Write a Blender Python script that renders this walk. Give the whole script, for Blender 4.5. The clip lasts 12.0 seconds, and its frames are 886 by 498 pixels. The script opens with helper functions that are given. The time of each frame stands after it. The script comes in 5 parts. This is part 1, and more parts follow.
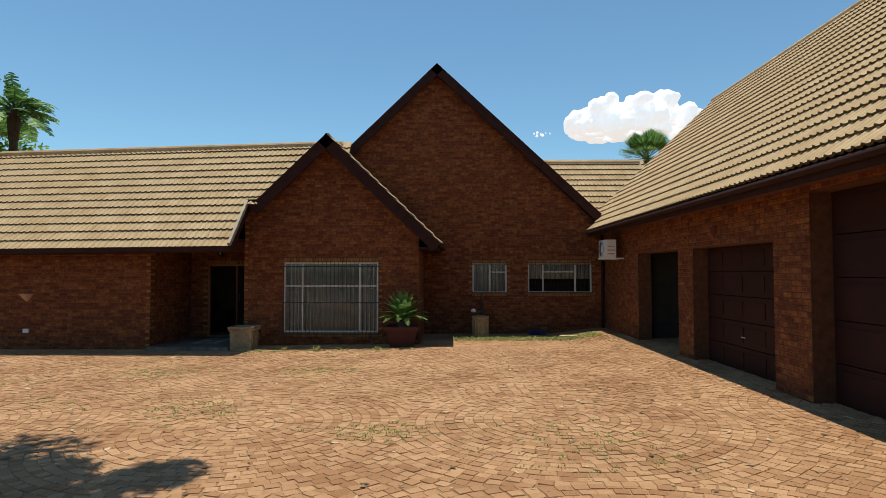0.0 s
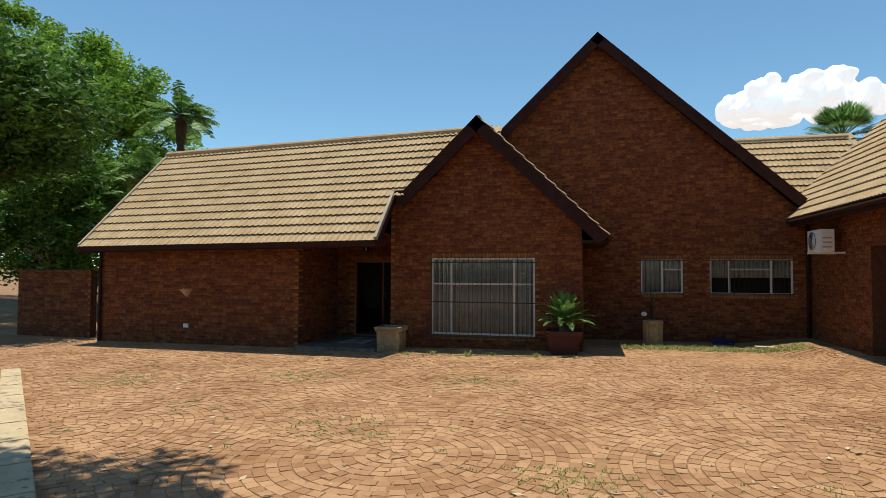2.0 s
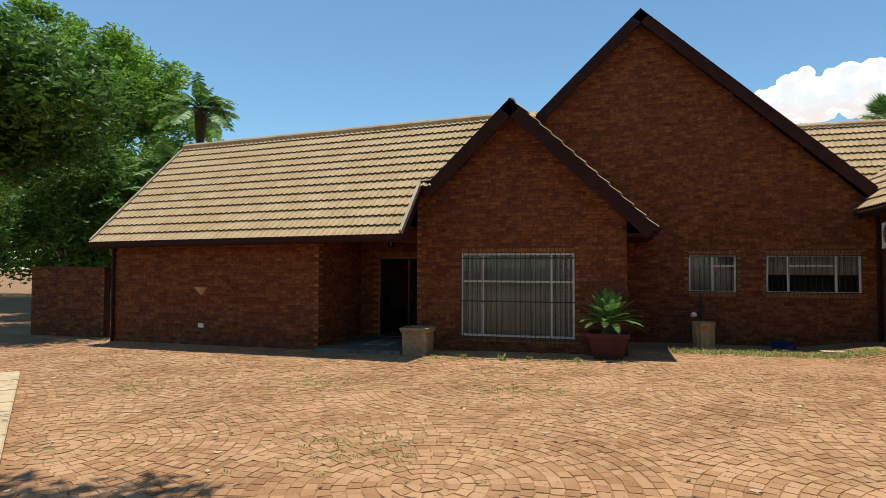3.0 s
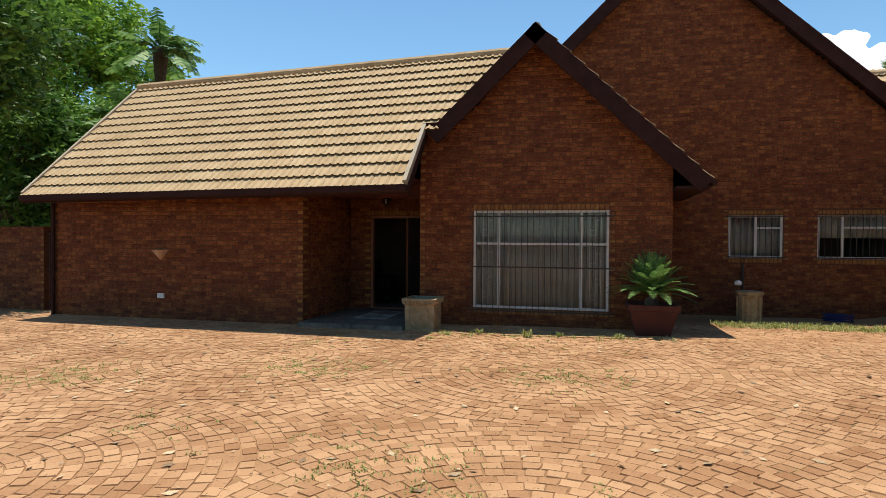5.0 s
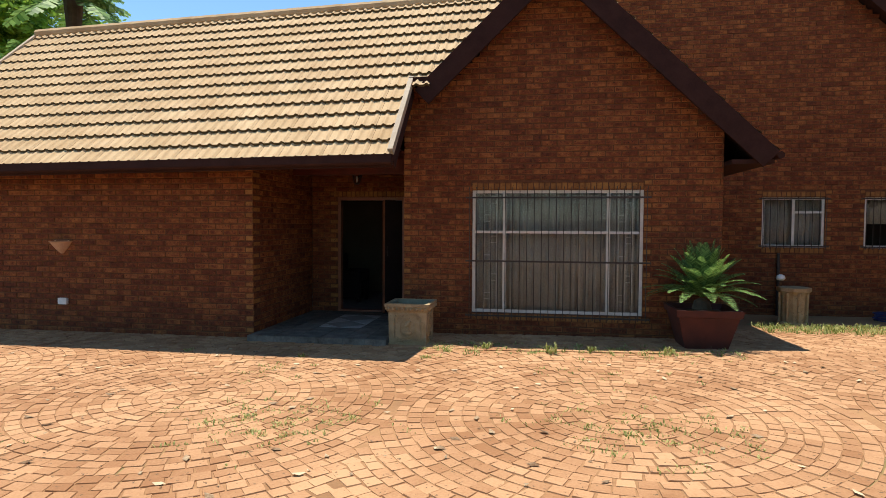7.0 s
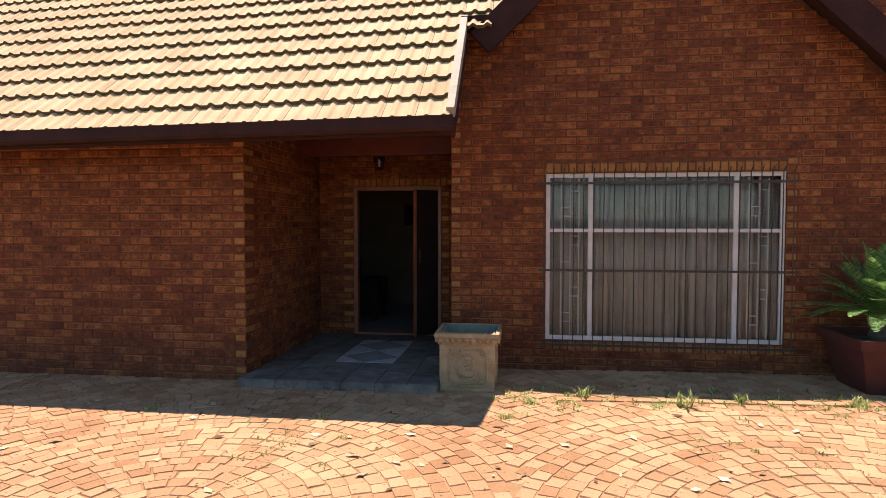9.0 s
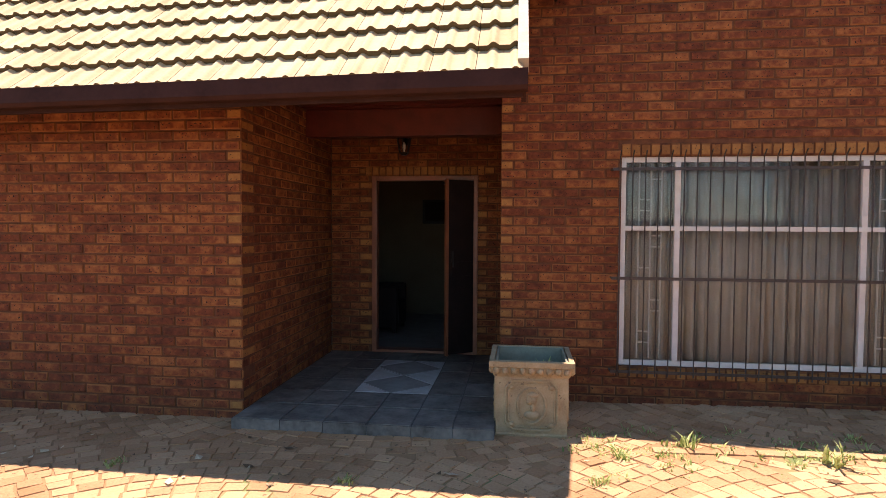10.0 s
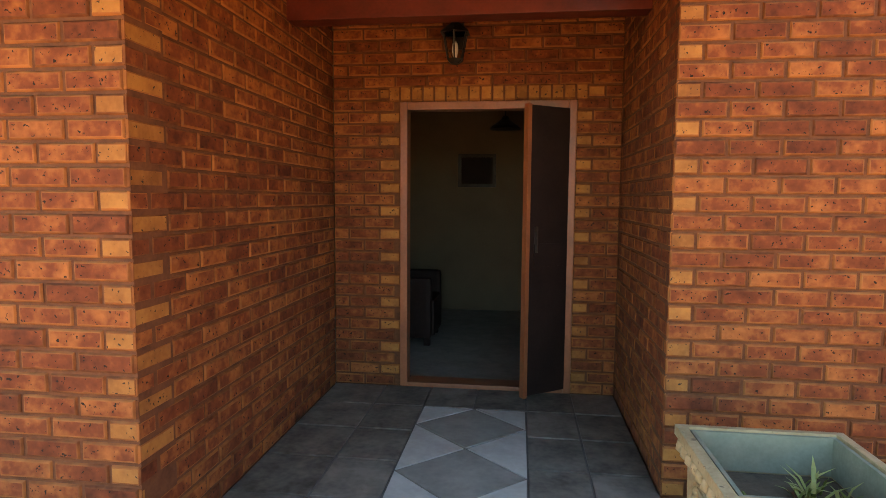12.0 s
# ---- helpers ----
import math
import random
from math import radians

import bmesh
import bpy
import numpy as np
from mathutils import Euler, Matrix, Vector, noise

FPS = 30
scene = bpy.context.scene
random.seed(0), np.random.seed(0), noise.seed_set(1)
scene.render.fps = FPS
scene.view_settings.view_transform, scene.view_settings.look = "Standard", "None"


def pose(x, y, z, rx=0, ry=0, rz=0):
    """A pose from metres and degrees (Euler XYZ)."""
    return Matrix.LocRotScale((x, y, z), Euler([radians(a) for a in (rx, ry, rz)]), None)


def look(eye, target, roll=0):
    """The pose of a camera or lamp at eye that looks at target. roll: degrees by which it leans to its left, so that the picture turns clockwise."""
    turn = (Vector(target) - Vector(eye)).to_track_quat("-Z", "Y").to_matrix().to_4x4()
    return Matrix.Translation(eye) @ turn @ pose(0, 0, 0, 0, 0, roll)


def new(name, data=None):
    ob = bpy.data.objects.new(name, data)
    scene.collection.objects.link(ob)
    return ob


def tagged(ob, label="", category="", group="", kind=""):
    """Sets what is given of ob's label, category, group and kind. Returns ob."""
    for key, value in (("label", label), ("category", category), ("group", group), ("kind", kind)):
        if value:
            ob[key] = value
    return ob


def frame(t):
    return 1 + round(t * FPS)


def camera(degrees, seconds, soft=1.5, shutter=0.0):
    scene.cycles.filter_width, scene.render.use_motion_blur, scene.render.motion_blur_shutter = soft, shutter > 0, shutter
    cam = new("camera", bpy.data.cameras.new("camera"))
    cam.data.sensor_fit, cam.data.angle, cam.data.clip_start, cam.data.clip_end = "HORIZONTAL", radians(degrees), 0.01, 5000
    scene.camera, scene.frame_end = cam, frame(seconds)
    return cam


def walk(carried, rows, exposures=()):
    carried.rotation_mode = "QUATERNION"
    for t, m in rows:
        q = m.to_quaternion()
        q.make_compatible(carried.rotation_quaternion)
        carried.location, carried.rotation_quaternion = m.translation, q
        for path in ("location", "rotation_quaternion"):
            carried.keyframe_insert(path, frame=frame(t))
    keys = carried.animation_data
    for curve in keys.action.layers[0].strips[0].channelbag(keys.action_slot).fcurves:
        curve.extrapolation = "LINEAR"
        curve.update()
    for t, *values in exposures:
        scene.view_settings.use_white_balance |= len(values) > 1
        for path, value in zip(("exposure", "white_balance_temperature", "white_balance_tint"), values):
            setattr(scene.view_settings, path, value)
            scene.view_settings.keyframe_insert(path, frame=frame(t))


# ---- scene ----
cam = camera(73.7, 12.0, soft=0.85)
PATH = [
    (0, (-0.549, 0.121, 1.941), (-0.581, 2.119, 2.018), -0.0),
    (0.5, (-0.717, 0.507, 1.921), (-0.869, 2.5, 1.995), 0.1),
    (1, (-0.881, 0.895, 1.906), (-1.147, 2.876, 1.979), 0.1),
    (1.5, (-1.049, 1.333, 1.899), (-1.429, 3.295, 1.972), 0.1),
    (2, (-1.261, 1.776, 1.89), (-1.744, 3.716, 1.962), 0.2),
    (2.5, (-1.445, 2.292, 1.858), (-2.006, 4.211, 1.931), 0.2),
    (4.5, (-2.597, 4.202, 1.658), (-3.145, 6.125, 1.707), 0.4),
    (5, (-2.92, 4.662, 1.62), (-3.394, 6.605, 1.59), 0.4),
    (5.5, (-3.198, 5.161, 1.623), (-3.562, 7.126, 1.539), 0.4),
    (6, (-3.522, 5.706, 1.655), (-3.853, 7.676, 1.569), 0.3),
    (6.5, (-3.818, 6.257, 1.667), (-4.134, 8.231, 1.583), 0.3),
    (7, (-4.097, 6.858, 1.666), (-4.406, 8.832, 1.584), 0.3),
    (9, (-5.34, 9.16, 1.62), (-5.601, 11.142, 1.539), 0.0),
    (9.5, (-5.646, 9.827, 1.602), (-5.908, 11.808, 1.517), 0.1),
    (10, (-5.971, 10.449, 1.573), (-6.223, 12.432, 1.495), 0.3),
    (10.5, (-6.235, 11.104, 1.566), (-6.483, 13.086, 1.47), 0.5),
    (11, (-6.478, 11.739, 1.569), (-6.726, 13.718, 1.423), 0.5),
    (11.5, (-6.656, 12.395, 1.516), (-6.907, 14.372, 1.345), 0.5),
    (12, (-6.822, 13.063, 1.469), (-7.079, 15.039, 1.298), 0.4),
]
walk(cam, [(t, look(eye, target, roll)) for t, eye, target, roll in PATH],
     exposures=[(0, -0.10, 6700, 4), (2.5, 0.0, 6700, 5), (5.5, 0.32, 6700, 8), (7, 0.54, 6750, 11), (9, 0.94, 6700, 19), (10, 1.38, 6900, 22), (11, 2.02, 8200, 22), (12, 2.95, 8900, 17)])

# ---- light ----
SUN = Vector((-0.25, 0.31, 2.56)).normalized()
world = bpy.data.worlds.new("sky")
scene.world = world
world.use_nodes = True
wn = world.node_tree
sky = wn.nodes.new("ShaderNodeTexSky")
sky.sky_type = "NISHITA"
sky.sun_disc = False
sky.sun_elevation = math.asin(SUN.z)
sky.sun_rotation = math.atan2(SUN.x, SUN.y)
sky.altitude = 400
sky.air_density = 1.0
sky.dust_density = 0.0
sky.ozone_density = 1.0
wn.nodes["Background"].inputs["Strength"].default_value = 0.135
clear = wn.nodes.new("ShaderNodeMix")
clear.data_type, clear.blend_type = "RGBA", "MULTIPLY"
clear.inputs["Factor"].default_value = 1.0
clear.inputs["B"].default_value = (0.81, 1.04, 1.10, 1)
wn.links.new(sky.outputs[0], clear.inputs["A"])
wn.links.new(clear.outputs["Result"], wn.nodes["Background"].inputs["Color"])
lamp = bpy.data.lights.new("sun", "SUN")
lamp.energy, lamp.angle, lamp.color = 5.0, radians(0.53), (1.0, 0.95, 0.87)
sun = new("sun", lamp)
sun.matrix_world = look(SUN * 60, (0, 0, 0))


# ---- materials ----
def material(name, low, high, scale=8.0, rough=0.8, bump=0.2, metal=0.0, fine=60.0, speck=None, vary=0.0, spec=0.4, mid=None):
    """A surface that wanders between two colours at two scales, with fine relief; vary: how far single pieces differ."""
    m = bpy.data.materials.new(name)
    m.use_nodes = True
    nt = m.node_tree
    b = nt.nodes["Principled BSDF"]
    b.inputs["Roughness"].default_value = rough
    b.inputs["Metallic"].default_value = metal
    b.inputs["Specular IOR Level"].default_value = spec
    tc = nt.nodes.new("ShaderNodeNewGeometry")
    n1 = nt.nodes.new("ShaderNodeTexNoise")
    n1.inputs["Scale"].default_value, n1.inputs["Detail"].default_value = scale, 6
    n2 = nt.nodes.new("ShaderNodeTexNoise")
    n2.inputs["Scale"].default_value, n2.inputs["Detail"].default_value = fine, 4
    for n in (n1, n2):
        nt.links.new(tc.outputs["Position"], n.inputs["Vector"])
    add = nt.nodes.new("ShaderNodeMath")
    add.operation = "MULTIPLY_ADD"
    add.inputs[1].default_value = 0.45
    nt.links.new(n2.outputs["Fac"], add.inputs[0])
    nt.links.new(n1.outputs["Fac"], add.inputs[2])
    fac = add.outputs[0]
    if vary:
        info = nt.nodes.new("ShaderNodeObjectInfo")
        s = nt.nodes.new("ShaderNodeMath")
        s.operation = "ADD"
        nt.links.new(info.outputs["Random"], s.inputs[0])
        nt.links.new(tc.outputs["Random Per Island"], s.inputs[1])
        fr = nt.nodes.new("ShaderNodeMath")
        fr.operation = "FRACT"
        nt.links.new(s.outputs[0], fr.inputs[0])
        v = nt.nodes.new("ShaderNodeMath")
        v.operation = "MULTIPLY_ADD"
        v.inputs[1].default_value = vary
        nt.links.new(fr.outputs[0], v.inputs[0])
        nt.links.new(fac, v.inputs[2])
        sub = nt.nodes.new("ShaderNodeMath")
        sub.operation = "SUBTRACT"
        sub.inputs[1].default_value = vary / 2
        nt.links.new(v.outputs[0], sub.inputs[0])
        fac = sub.outputs[0]
    ramp = nt.nodes.new("ShaderNodeValToRGB")
    ramp.color_ramp.elements[0].position, ramp.color_ramp.elements[1].position = 0.42, 1.02
    ramp.color_ramp.elements[0].color, ramp.color_ramp.elements[1].color = (*low, 1), (*high, 1)
    if mid:
        e = ramp.color_ramp.elements.new(0.72)
        e.color = (*mid, 1)
    nt.links.new(fac, ramp.inputs["Fac"])
    col = ramp.outputs["Color"]
    if speck:
        n3 = nt.nodes.new("ShaderNodeTexNoise")
        n3.inputs["Scale"].default_value, n3.inputs["Detail"].default_value = speck[1], 2
        nt.links.new(tc.outputs["Position"], n3.inputs["Vector"])
        r3 = nt.nodes.new("ShaderNodeValToRGB")
        r3.color_ramp.elements[0].position, r3.color_ramp.elements[1].position = speck[2], speck[2] + 0.05
        mix = nt.nodes.new("ShaderNodeMix")
        mix.data_type = "RGBA"
        nt.links.new(n3.outputs["Fac"], r3.inputs["Fac"])
        nt.links.new(r3.outputs["Color"], mix.inputs["Factor"])
        nt.links.new(col, mix.inputs["A"])
        mix.inputs["B"].default_value = (*speck[0], 1)
        col = mix.outputs["Result"]
    nt.links.new(col, b.inputs["Base Color"])
    if bump:
        bp = nt.nodes.new("ShaderNodeBump")
        bp.inputs["Strength"].default_value, bp.inputs["Distance"].default_value = bump, 0.01
        nt.links.new(fac, bp.inputs["Height"])
        nt.links.new(bp.outputs[0], b.inputs["Normal"])
    return m


BRICK = material("brick", (0.062, 0.0155, 0.007), (0.285, 0.102, 0.030), 9, 0.88, 0.3, fine=34, speck=((0.012, 0.007, 0.006), 62, 0.65), vary=0.25, spec=0.25, mid=(0.145, 0.0375, 0.014))
BRICK_LIGHT = material("pale brick", (0.17, 0.066, 0.019), (0.33, 0.15, 0.042), 9, 0.88, 0.25, fine=45, speck=((0.03, 0.02, 0.014), 62, 0.66), vary=0.35, spec=0.25)
RIM = material("fired brick edge", (0.085, 0.025, 0.010), (0.27, 0.102, 0.031), 7, 0.88, 0.25, fine=30, vary=0.4, spec=0.25)
MORTAR = material("mortar", (0.062, 0.021, 0.009), (0.135, 0.05, 0.02), 12, 0.95, 0.3)
PAVER = material("paver", (0.255, 0.118, 0.048), (0.46, 0.262, 0.132), 0.8, 0.9, 0.4, fine=55, speck=((0.12, 0.07, 0.035), 30, 0.67), vary=0.40)
GROUND = material("earth", (0.19, 0.095, 0.040), (0.36, 0.198, 0.09), 1.1, 0.95, 0.5, fine=40, speck=((0.13, 0.14, 0.045), 0.9, 0.65))
TILE = material("concrete roof tile", (0.37, 0.245, 0.125), (0.53, 0.385, 0.225), 2.0, 0.88, 0.12, fine=50, vary=0.14, spec=0.2)
# weathered tile front, darkened to draw the shadow line under each course
SHADED_TILE_EDGE = material("weathered tile edge with painted shadow", (0.060, 0.042, 0.018), (0.12, 0.085, 0.04), 6, 0.95, 0.2, fine=60)
VERGE = material("pale cement verge", (0.30, 0.24, 0.17), (0.46, 0.385, 0.29), 5, 0.85, 0.3)
FASCIA = material("dark brown painted timber", (0.024, 0.009, 0.007), (0.043, 0.017, 0.013), 5, 0.8, 0.15, fine=40, spec=0.15)
REDWOOD = material("red stained timber", (0.050, 0.0065, 0.004), (0.10, 0.014, 0.008), 6, 0.5, 0.2, fine=50)
SOFFIT = material("shaded soffit board", (0.08, 0.03, 0.02), (0.14, 0.05, 0.03), 6, 0.7, 0.2)
FRAME_WHITE = material("off-white window paint", (0.50, 0.45, 0.39), (0.64, 0.59, 0.52), 10, 0.5, 0.1)
BAR = material("dark steel bar", (0.03, 0.022, 0.02), (0.07, 0.05, 0.04), 15, 0.5, 0.2, metal=0.3)
CURTAIN = material("grey-beige curtain", (0.29, 0.25, 0.21), (0.45, 0.40, 0.345), 4, 0.95, 0.15, fine=90)
# cream plaster with the hall's dimness put into its colour
DIM_PLASTER = material("cream plaster darkened for shade", (0.11, 0.083, 0.052), (0.15, 0.115, 0.073), 3, 0.9, 0.1)
# inside walls: the darkness of unlit rooms is painted into this colour
DIM_ROOM = material("room wall darkened for shade", (0.035, 0.028, 0.022), (0.06, 0.048, 0.038), 3, 0.9, 0.1)
SLATE = material("grey slate tile", (0.062, 0.053, 0.043), (0.21, 0.18, 0.148), 7, 0.6, 0.15, fine=30, vary=0.15, spec=0.15)
PALE_TILE = material("pale floor tile", (0.32, 0.295, 0.265), (0.46, 0.43, 0.385), 7, 0.6, 0.1, fine=30, vary=0.12, spec=0.15)
MID_TILE = material("mid grey floor tile", (0.17, 0.15, 0.13), (0.28, 0.25, 0.215), 7, 0.6, 0.1, fine=30, vary=0.12, spec=0.15)
GROUT = material("grout", (0.09, 0.08, 0.07), (0.14, 0.125, 0.11), 20, 0.95, 0.2)
DOORWOOD = material("varnished door timber", (0.16, 0.05, 0.022), (0.27, 0.09, 0.038), 5, 0.4, 0.15, fine=60)
DARKWOOD = material("dark door timber", (0.012, 0.007, 0.006), (0.022, 0.012, 0.010), 5, 0.7, 0.15, fine=60, spec=0.15)
STONE = material("weathered cast stone", (0.24, 0.155, 0.075), (0.43, 0.31, 0.17), 9, 0.9, 0.4, fine=70, speck=((0.17, 0.115, 0.062), 30, 0.66))
STONE_IN = material("grey-green cement", (0.15, 0.155, 0.105), (0.235, 0.235, 0.165), 9, 0.9, 0.3)
TERRACOTTA = material("terracotta", (0.05, 0.012, 0.008), (0.09, 0.022, 0.013), 6, 0.8, 0.2)
CLAY = material("pale clay", (0.44, 0.24, 0.14), (0.58, 0.35, 0.22), 9, 0.85, 0.2)
CONCRETE = material("worn concrete", (0.40, 0.29, 0.17), (0.58, 0.45, 0.28), 4, 0.9, 0.4, speck=((0.22, 0.17, 0.11), 7, 0.62))
WHITE = material("white plastic", (0.62, 0.60, 0.56), (0.78, 0.76, 0.72), 12, 0.5, 0.05)
BLACK = material("black metal", (0.012, 0.012, 0.012), (0.03, 0.03, 0.028), 15, 0.5, 0.1, metal=0.4)
BLUE = material("blue hose plastic", (0.010, 0.014, 0.07), (0.018, 0.026, 0.12), 12, 0.6, 0.05)
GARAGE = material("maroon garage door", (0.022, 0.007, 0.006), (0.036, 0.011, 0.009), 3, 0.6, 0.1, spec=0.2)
BARK = material("bark", (0.045, 0.03, 0.02), (0.12, 0.085, 0.06), 6, 0.95, 0.6, fine=25)
SOIL = material("soil", (0.05, 0.035, 0.022), (0.11, 0.08, 0.05), 12, 0.95, 0.6)
DRY = material("dry leaf", (0.12, 0.06, 0.025), (0.55, 0.42, 0.26), 3, 0.9, 0.1, vary=0.8)


def leaf_material(name, low, high, vary=0.7):
    m = material(name, low, high, 0.7, 0.55, 0.0, vary=vary, fine=9, spec=0.3)
    nt = m.node_tree
    b = nt.nodes["Principled BSDF"]
    tr = nt.nodes.new("ShaderNodeBsdfTranslucent")
    mix = nt.nodes.new("ShaderNodeMixShader")
    mix.inputs[0].default_value = 0.35
    nt.links.new(b.inputs["Base Color"].links[0].from_socket, tr.inputs["Color"])
    nt.links.new(b.outputs[0], mix.inputs[1])
    nt.links.new(tr.outputs[0], mix.inputs[2])
    nt.links.new(mix.outputs[0], nt.nodes["Material Output"].inputs["Surface"])
    return m


LEAF = leaf_material("bright tree leaf", (0.08, 0.19, 0.02), (0.34, 0.52, 0.07))
LEAF_DARK = leaf_material("deep green leaf", (0.018, 0.05, 0.012), (0.07, 0.15, 0.03))
LEAF_MID = leaf_material("mid green leaf", (0.035, 0.09, 0.014), (0.15, 0.28, 0.045))
PALM = leaf_material("palm leaf", (0.055, 0.13, 0.03), (0.24, 0.40, 0.11))
GRASS = leaf_material("grass blade", (0.16, 0.20, 0.045), (0.46, 0.46, 0.17))
PURPLE = leaf_material("purple blossom", (0.10, 0.03, 0.14), (0.22, 0.09, 0.30))

GLASS = bpy.data.materials.new("window glass")
GLASS.use_nodes = True
gn = GLASS.node_tree
gn.nodes.remove(gn.nodes["Principled BSDF"])
g_clear, g_gloss, g_mix, g_fres = (gn.nodes.new(k) for k in ("ShaderNodeBsdfTransparent", "ShaderNodeBsdfGlossy", "ShaderNodeMixShader", "ShaderNodeFresnel"))
g_clear.inputs[0].default_value = (0.92, 0.93, 0.92, 1)
g_gloss.inputs["Roughness"].default_value = 0.03
g_fres.inputs["IOR"].default_value = 1.3
gn.links.new(g_fres.outputs[0], g_mix.inputs[0])
gn.links.new(g_clear.outputs[0], g_mix.inputs[1])
gn.links.new(g_gloss.outputs[0], g_mix.inputs[2])
gn.links.new(g_mix.outputs[0], gn.nodes["Material Output"].inputs["Surface"])

CLOUD = bpy.data.materials.new("cloud")
CLOUD.use_nodes = True
cb = CLOUD.node_tree.nodes["Principled BSDF"]
cb.inputs["Base Color"].default_value = (0.6, 0.6, 0.62, 1)
cb.inputs["Roughness"].default_value = 1.0
# glow added to the cloud so that its shaded folds stay soft and white
cb.inputs["Emission Color"].default_value = (0.85, 0.9, 1.0, 1)
cb.inputs["Emission Strength"].default_value = 0.75


# ---- mesh helpers ----
def box(bm, x0, x1, y0, y1, z0, z1, bevel=0.0):
    r = bmesh.ops.create_cube(bm, size=1)
    for v in r["verts"]:
        v.co = Vector(((x0 + x1) / 2 + v.co.x * (x1 - x0), (y0 + y1) / 2 + v.co.y * (y1 - y0), (z0 + z1) / 2 + v.co.z * (z1 - z0)))
    if bevel:
        edges = list({e for v in r["verts"] for e in v.link_edges})
        bmesh.ops.bevel(bm, geom=edges, offset=bevel, segments=2, affect="EDGES", profile=0.7)


def prism(bm, pts, d):
    """A solid from a flat outline, pushed along d."""
    a = [bm.verts.new(p) for p in pts]
    b = [bm.verts.new(Vector(p) + Vector(d)) for p in pts]
    bm.faces.new(a)
    bm.faces.new(b[::-1])
    for i in range(len(a)):
        j = (i + 1) % len(a)
        bm.faces.new((a[i], b[i], b[j], a[j]))
    bmesh.ops.recalc_face_normals(bm, faces=bm.faces[:])


def rod(bm, a, b, r, r2=None, seg=8):
    a, b = Vector(a), Vector(b)
    d = b - a
    m = Matrix.Translation((a + b) / 2) @ d.to_track_quat("Z", "Y").to_matrix().to_4x4()
    bmesh.ops.create_cone(bm, cap_ends=True, segments=seg, radius1=r, radius2=r if r2 is None else r2, depth=d.length, matrix=m)


def lathe(bm, profile, seg=16, at=(0, 0, 0), square=False, top=True):
    """Rings of (radius, height), joined; square: four-sided with flat faces to the axes."""
    rings = []
    n = 4 if square else seg
    for r, z in profile:
        k = r * math.sqrt(2) if square else r
        rings.append([bm.verts.new((at[0] + k * math.cos(2 * math.pi * (i + 0.5) / n), at[1] + k * math.sin(2 * math.pi * (i + 0.5) / n), at[2] + z)) for i in range(n)])
    for p, q in zip(rings, rings[1:]):
        for i in range(n):
            j = (i + 1) % n
            bm.faces.new((p[i], p[j], q[j], q[i]))
    bm.faces.new(rings[0][::-1])
    if top:
        bm.faces.new(rings[-1])


def link(name, bm, mat, smooth=False):
    me = bpy.data.meshes.new(name)
    bm.to_mesh(me)
    bm.free()
    me.materials.append(mat)
    if smooth:
        me.polygons.foreach_set("use_smooth", [True] * len(me.polygons))
    return new(name, me)


def part(name, bm, mat, parent, label="", smooth=False):
    ob = link(name, bm, mat, smooth)
    ob.parent = parent
    if label:
        ob["label"] = label
    return ob


def box_part(name, dims, mat, parent, bevel=0.0, label=""):
    bm = bmesh.new()
    box(bm, *dims, bevel)
    return part(name, bm, mat, parent, label)


def thing(name, label, category, group="", kind=""):
    return tagged(new(name), label, category, group, kind)


def soup(name, verts, faces, mats, index=None, parent=None):
    """A mesh from arrays that code has made."""
    me = bpy.data.meshes.new(name)
    me.from_pydata([tuple(v) for v in verts], [], [tuple(f) for f in faces])
    for m in mats:
        me.materials.append(m)
    if index is not None:
        me.polygons.foreach_set("material_index", index)
    me.update()
    ob = new(name, me)
    ob.parent = parent
    return ob


def ground_z(x, y):
    """The yard rises gently towards the garage, and dips again by the tall gable."""
    z = -0.02 + 0.025 * max(0.0, min(x, 6.0) + 5.0)
    s = min(1.0, max(0.0, (y - 13.5) / 3.0))
    s = s * s * (3 - 2 * s) * (0.85 if x < 2.5 else max(0.0, 0.85 * (3.7 - x) / 1.2))
    return z + (0.0 - z) * s if z > 0 else z


# ---- ground ----
def axis(lo, hi, step, far):
    a = list(np.arange(lo, hi + 0.01, step))
    return [-far, -300, -120, -60, lo - 15, lo - 5] + a + [hi + 5, hi + 15, 60, 120, 300, far]


gx, gy = axis(-16, 10, 0.5, 2500), axis(-4, 20, 0.5, 2500)
gv = [(x, y, ground_z(x, y) - 0.0065) for y in gy for x in gx]
gf = [(j * len(gx) + i, j * len(gx) + i + 1, (j + 1) * len(gx) + i + 1, (j + 1) * len(gx) + i) for j in range(len(gy) - 1) for i in range(len(gx) - 1)]
ground = tagged(soup("ground", gv, gf, [GROUND]), "dry brown earth with thin grass around the yard", "ground", kind="structure")

# ---- walls ----
COURSE, MODULE, BH, BL = 0.085, 0.234, 0.073, 0.222


# outer foot, softened arris, and the face inside its fired border
BRICK_V = [(a, d, c) for d, i, j in ((0.008, 0.0, 0.0), (0.001, 0.024, 0.075), (0.0, 0.044, 0.135)) for a, c in ((i, j), (1 - i, j), (1 - i, 1 - j), (i, 1 - j))]
BRICK_F = [(8, 9, 10, 11)] + [(n + k, n + (k + 1) % 4, n + 4 + (k + 1) % 4, n + 4 + k) for n in (0, 4) for k in range(4)]


def chamfered(name, mat):
    """A piece one unit long and high, its front towards -y with softened edges."""
    me = bpy.data.meshes.new(name)
    me.from_pydata(BRICK_V, [], BRICK_F)
    me.materials.append(mat)
    me.materials.append(RIM)
    me.polygons.foreach_set("material_index", [0] + [1] * 8)
    return me


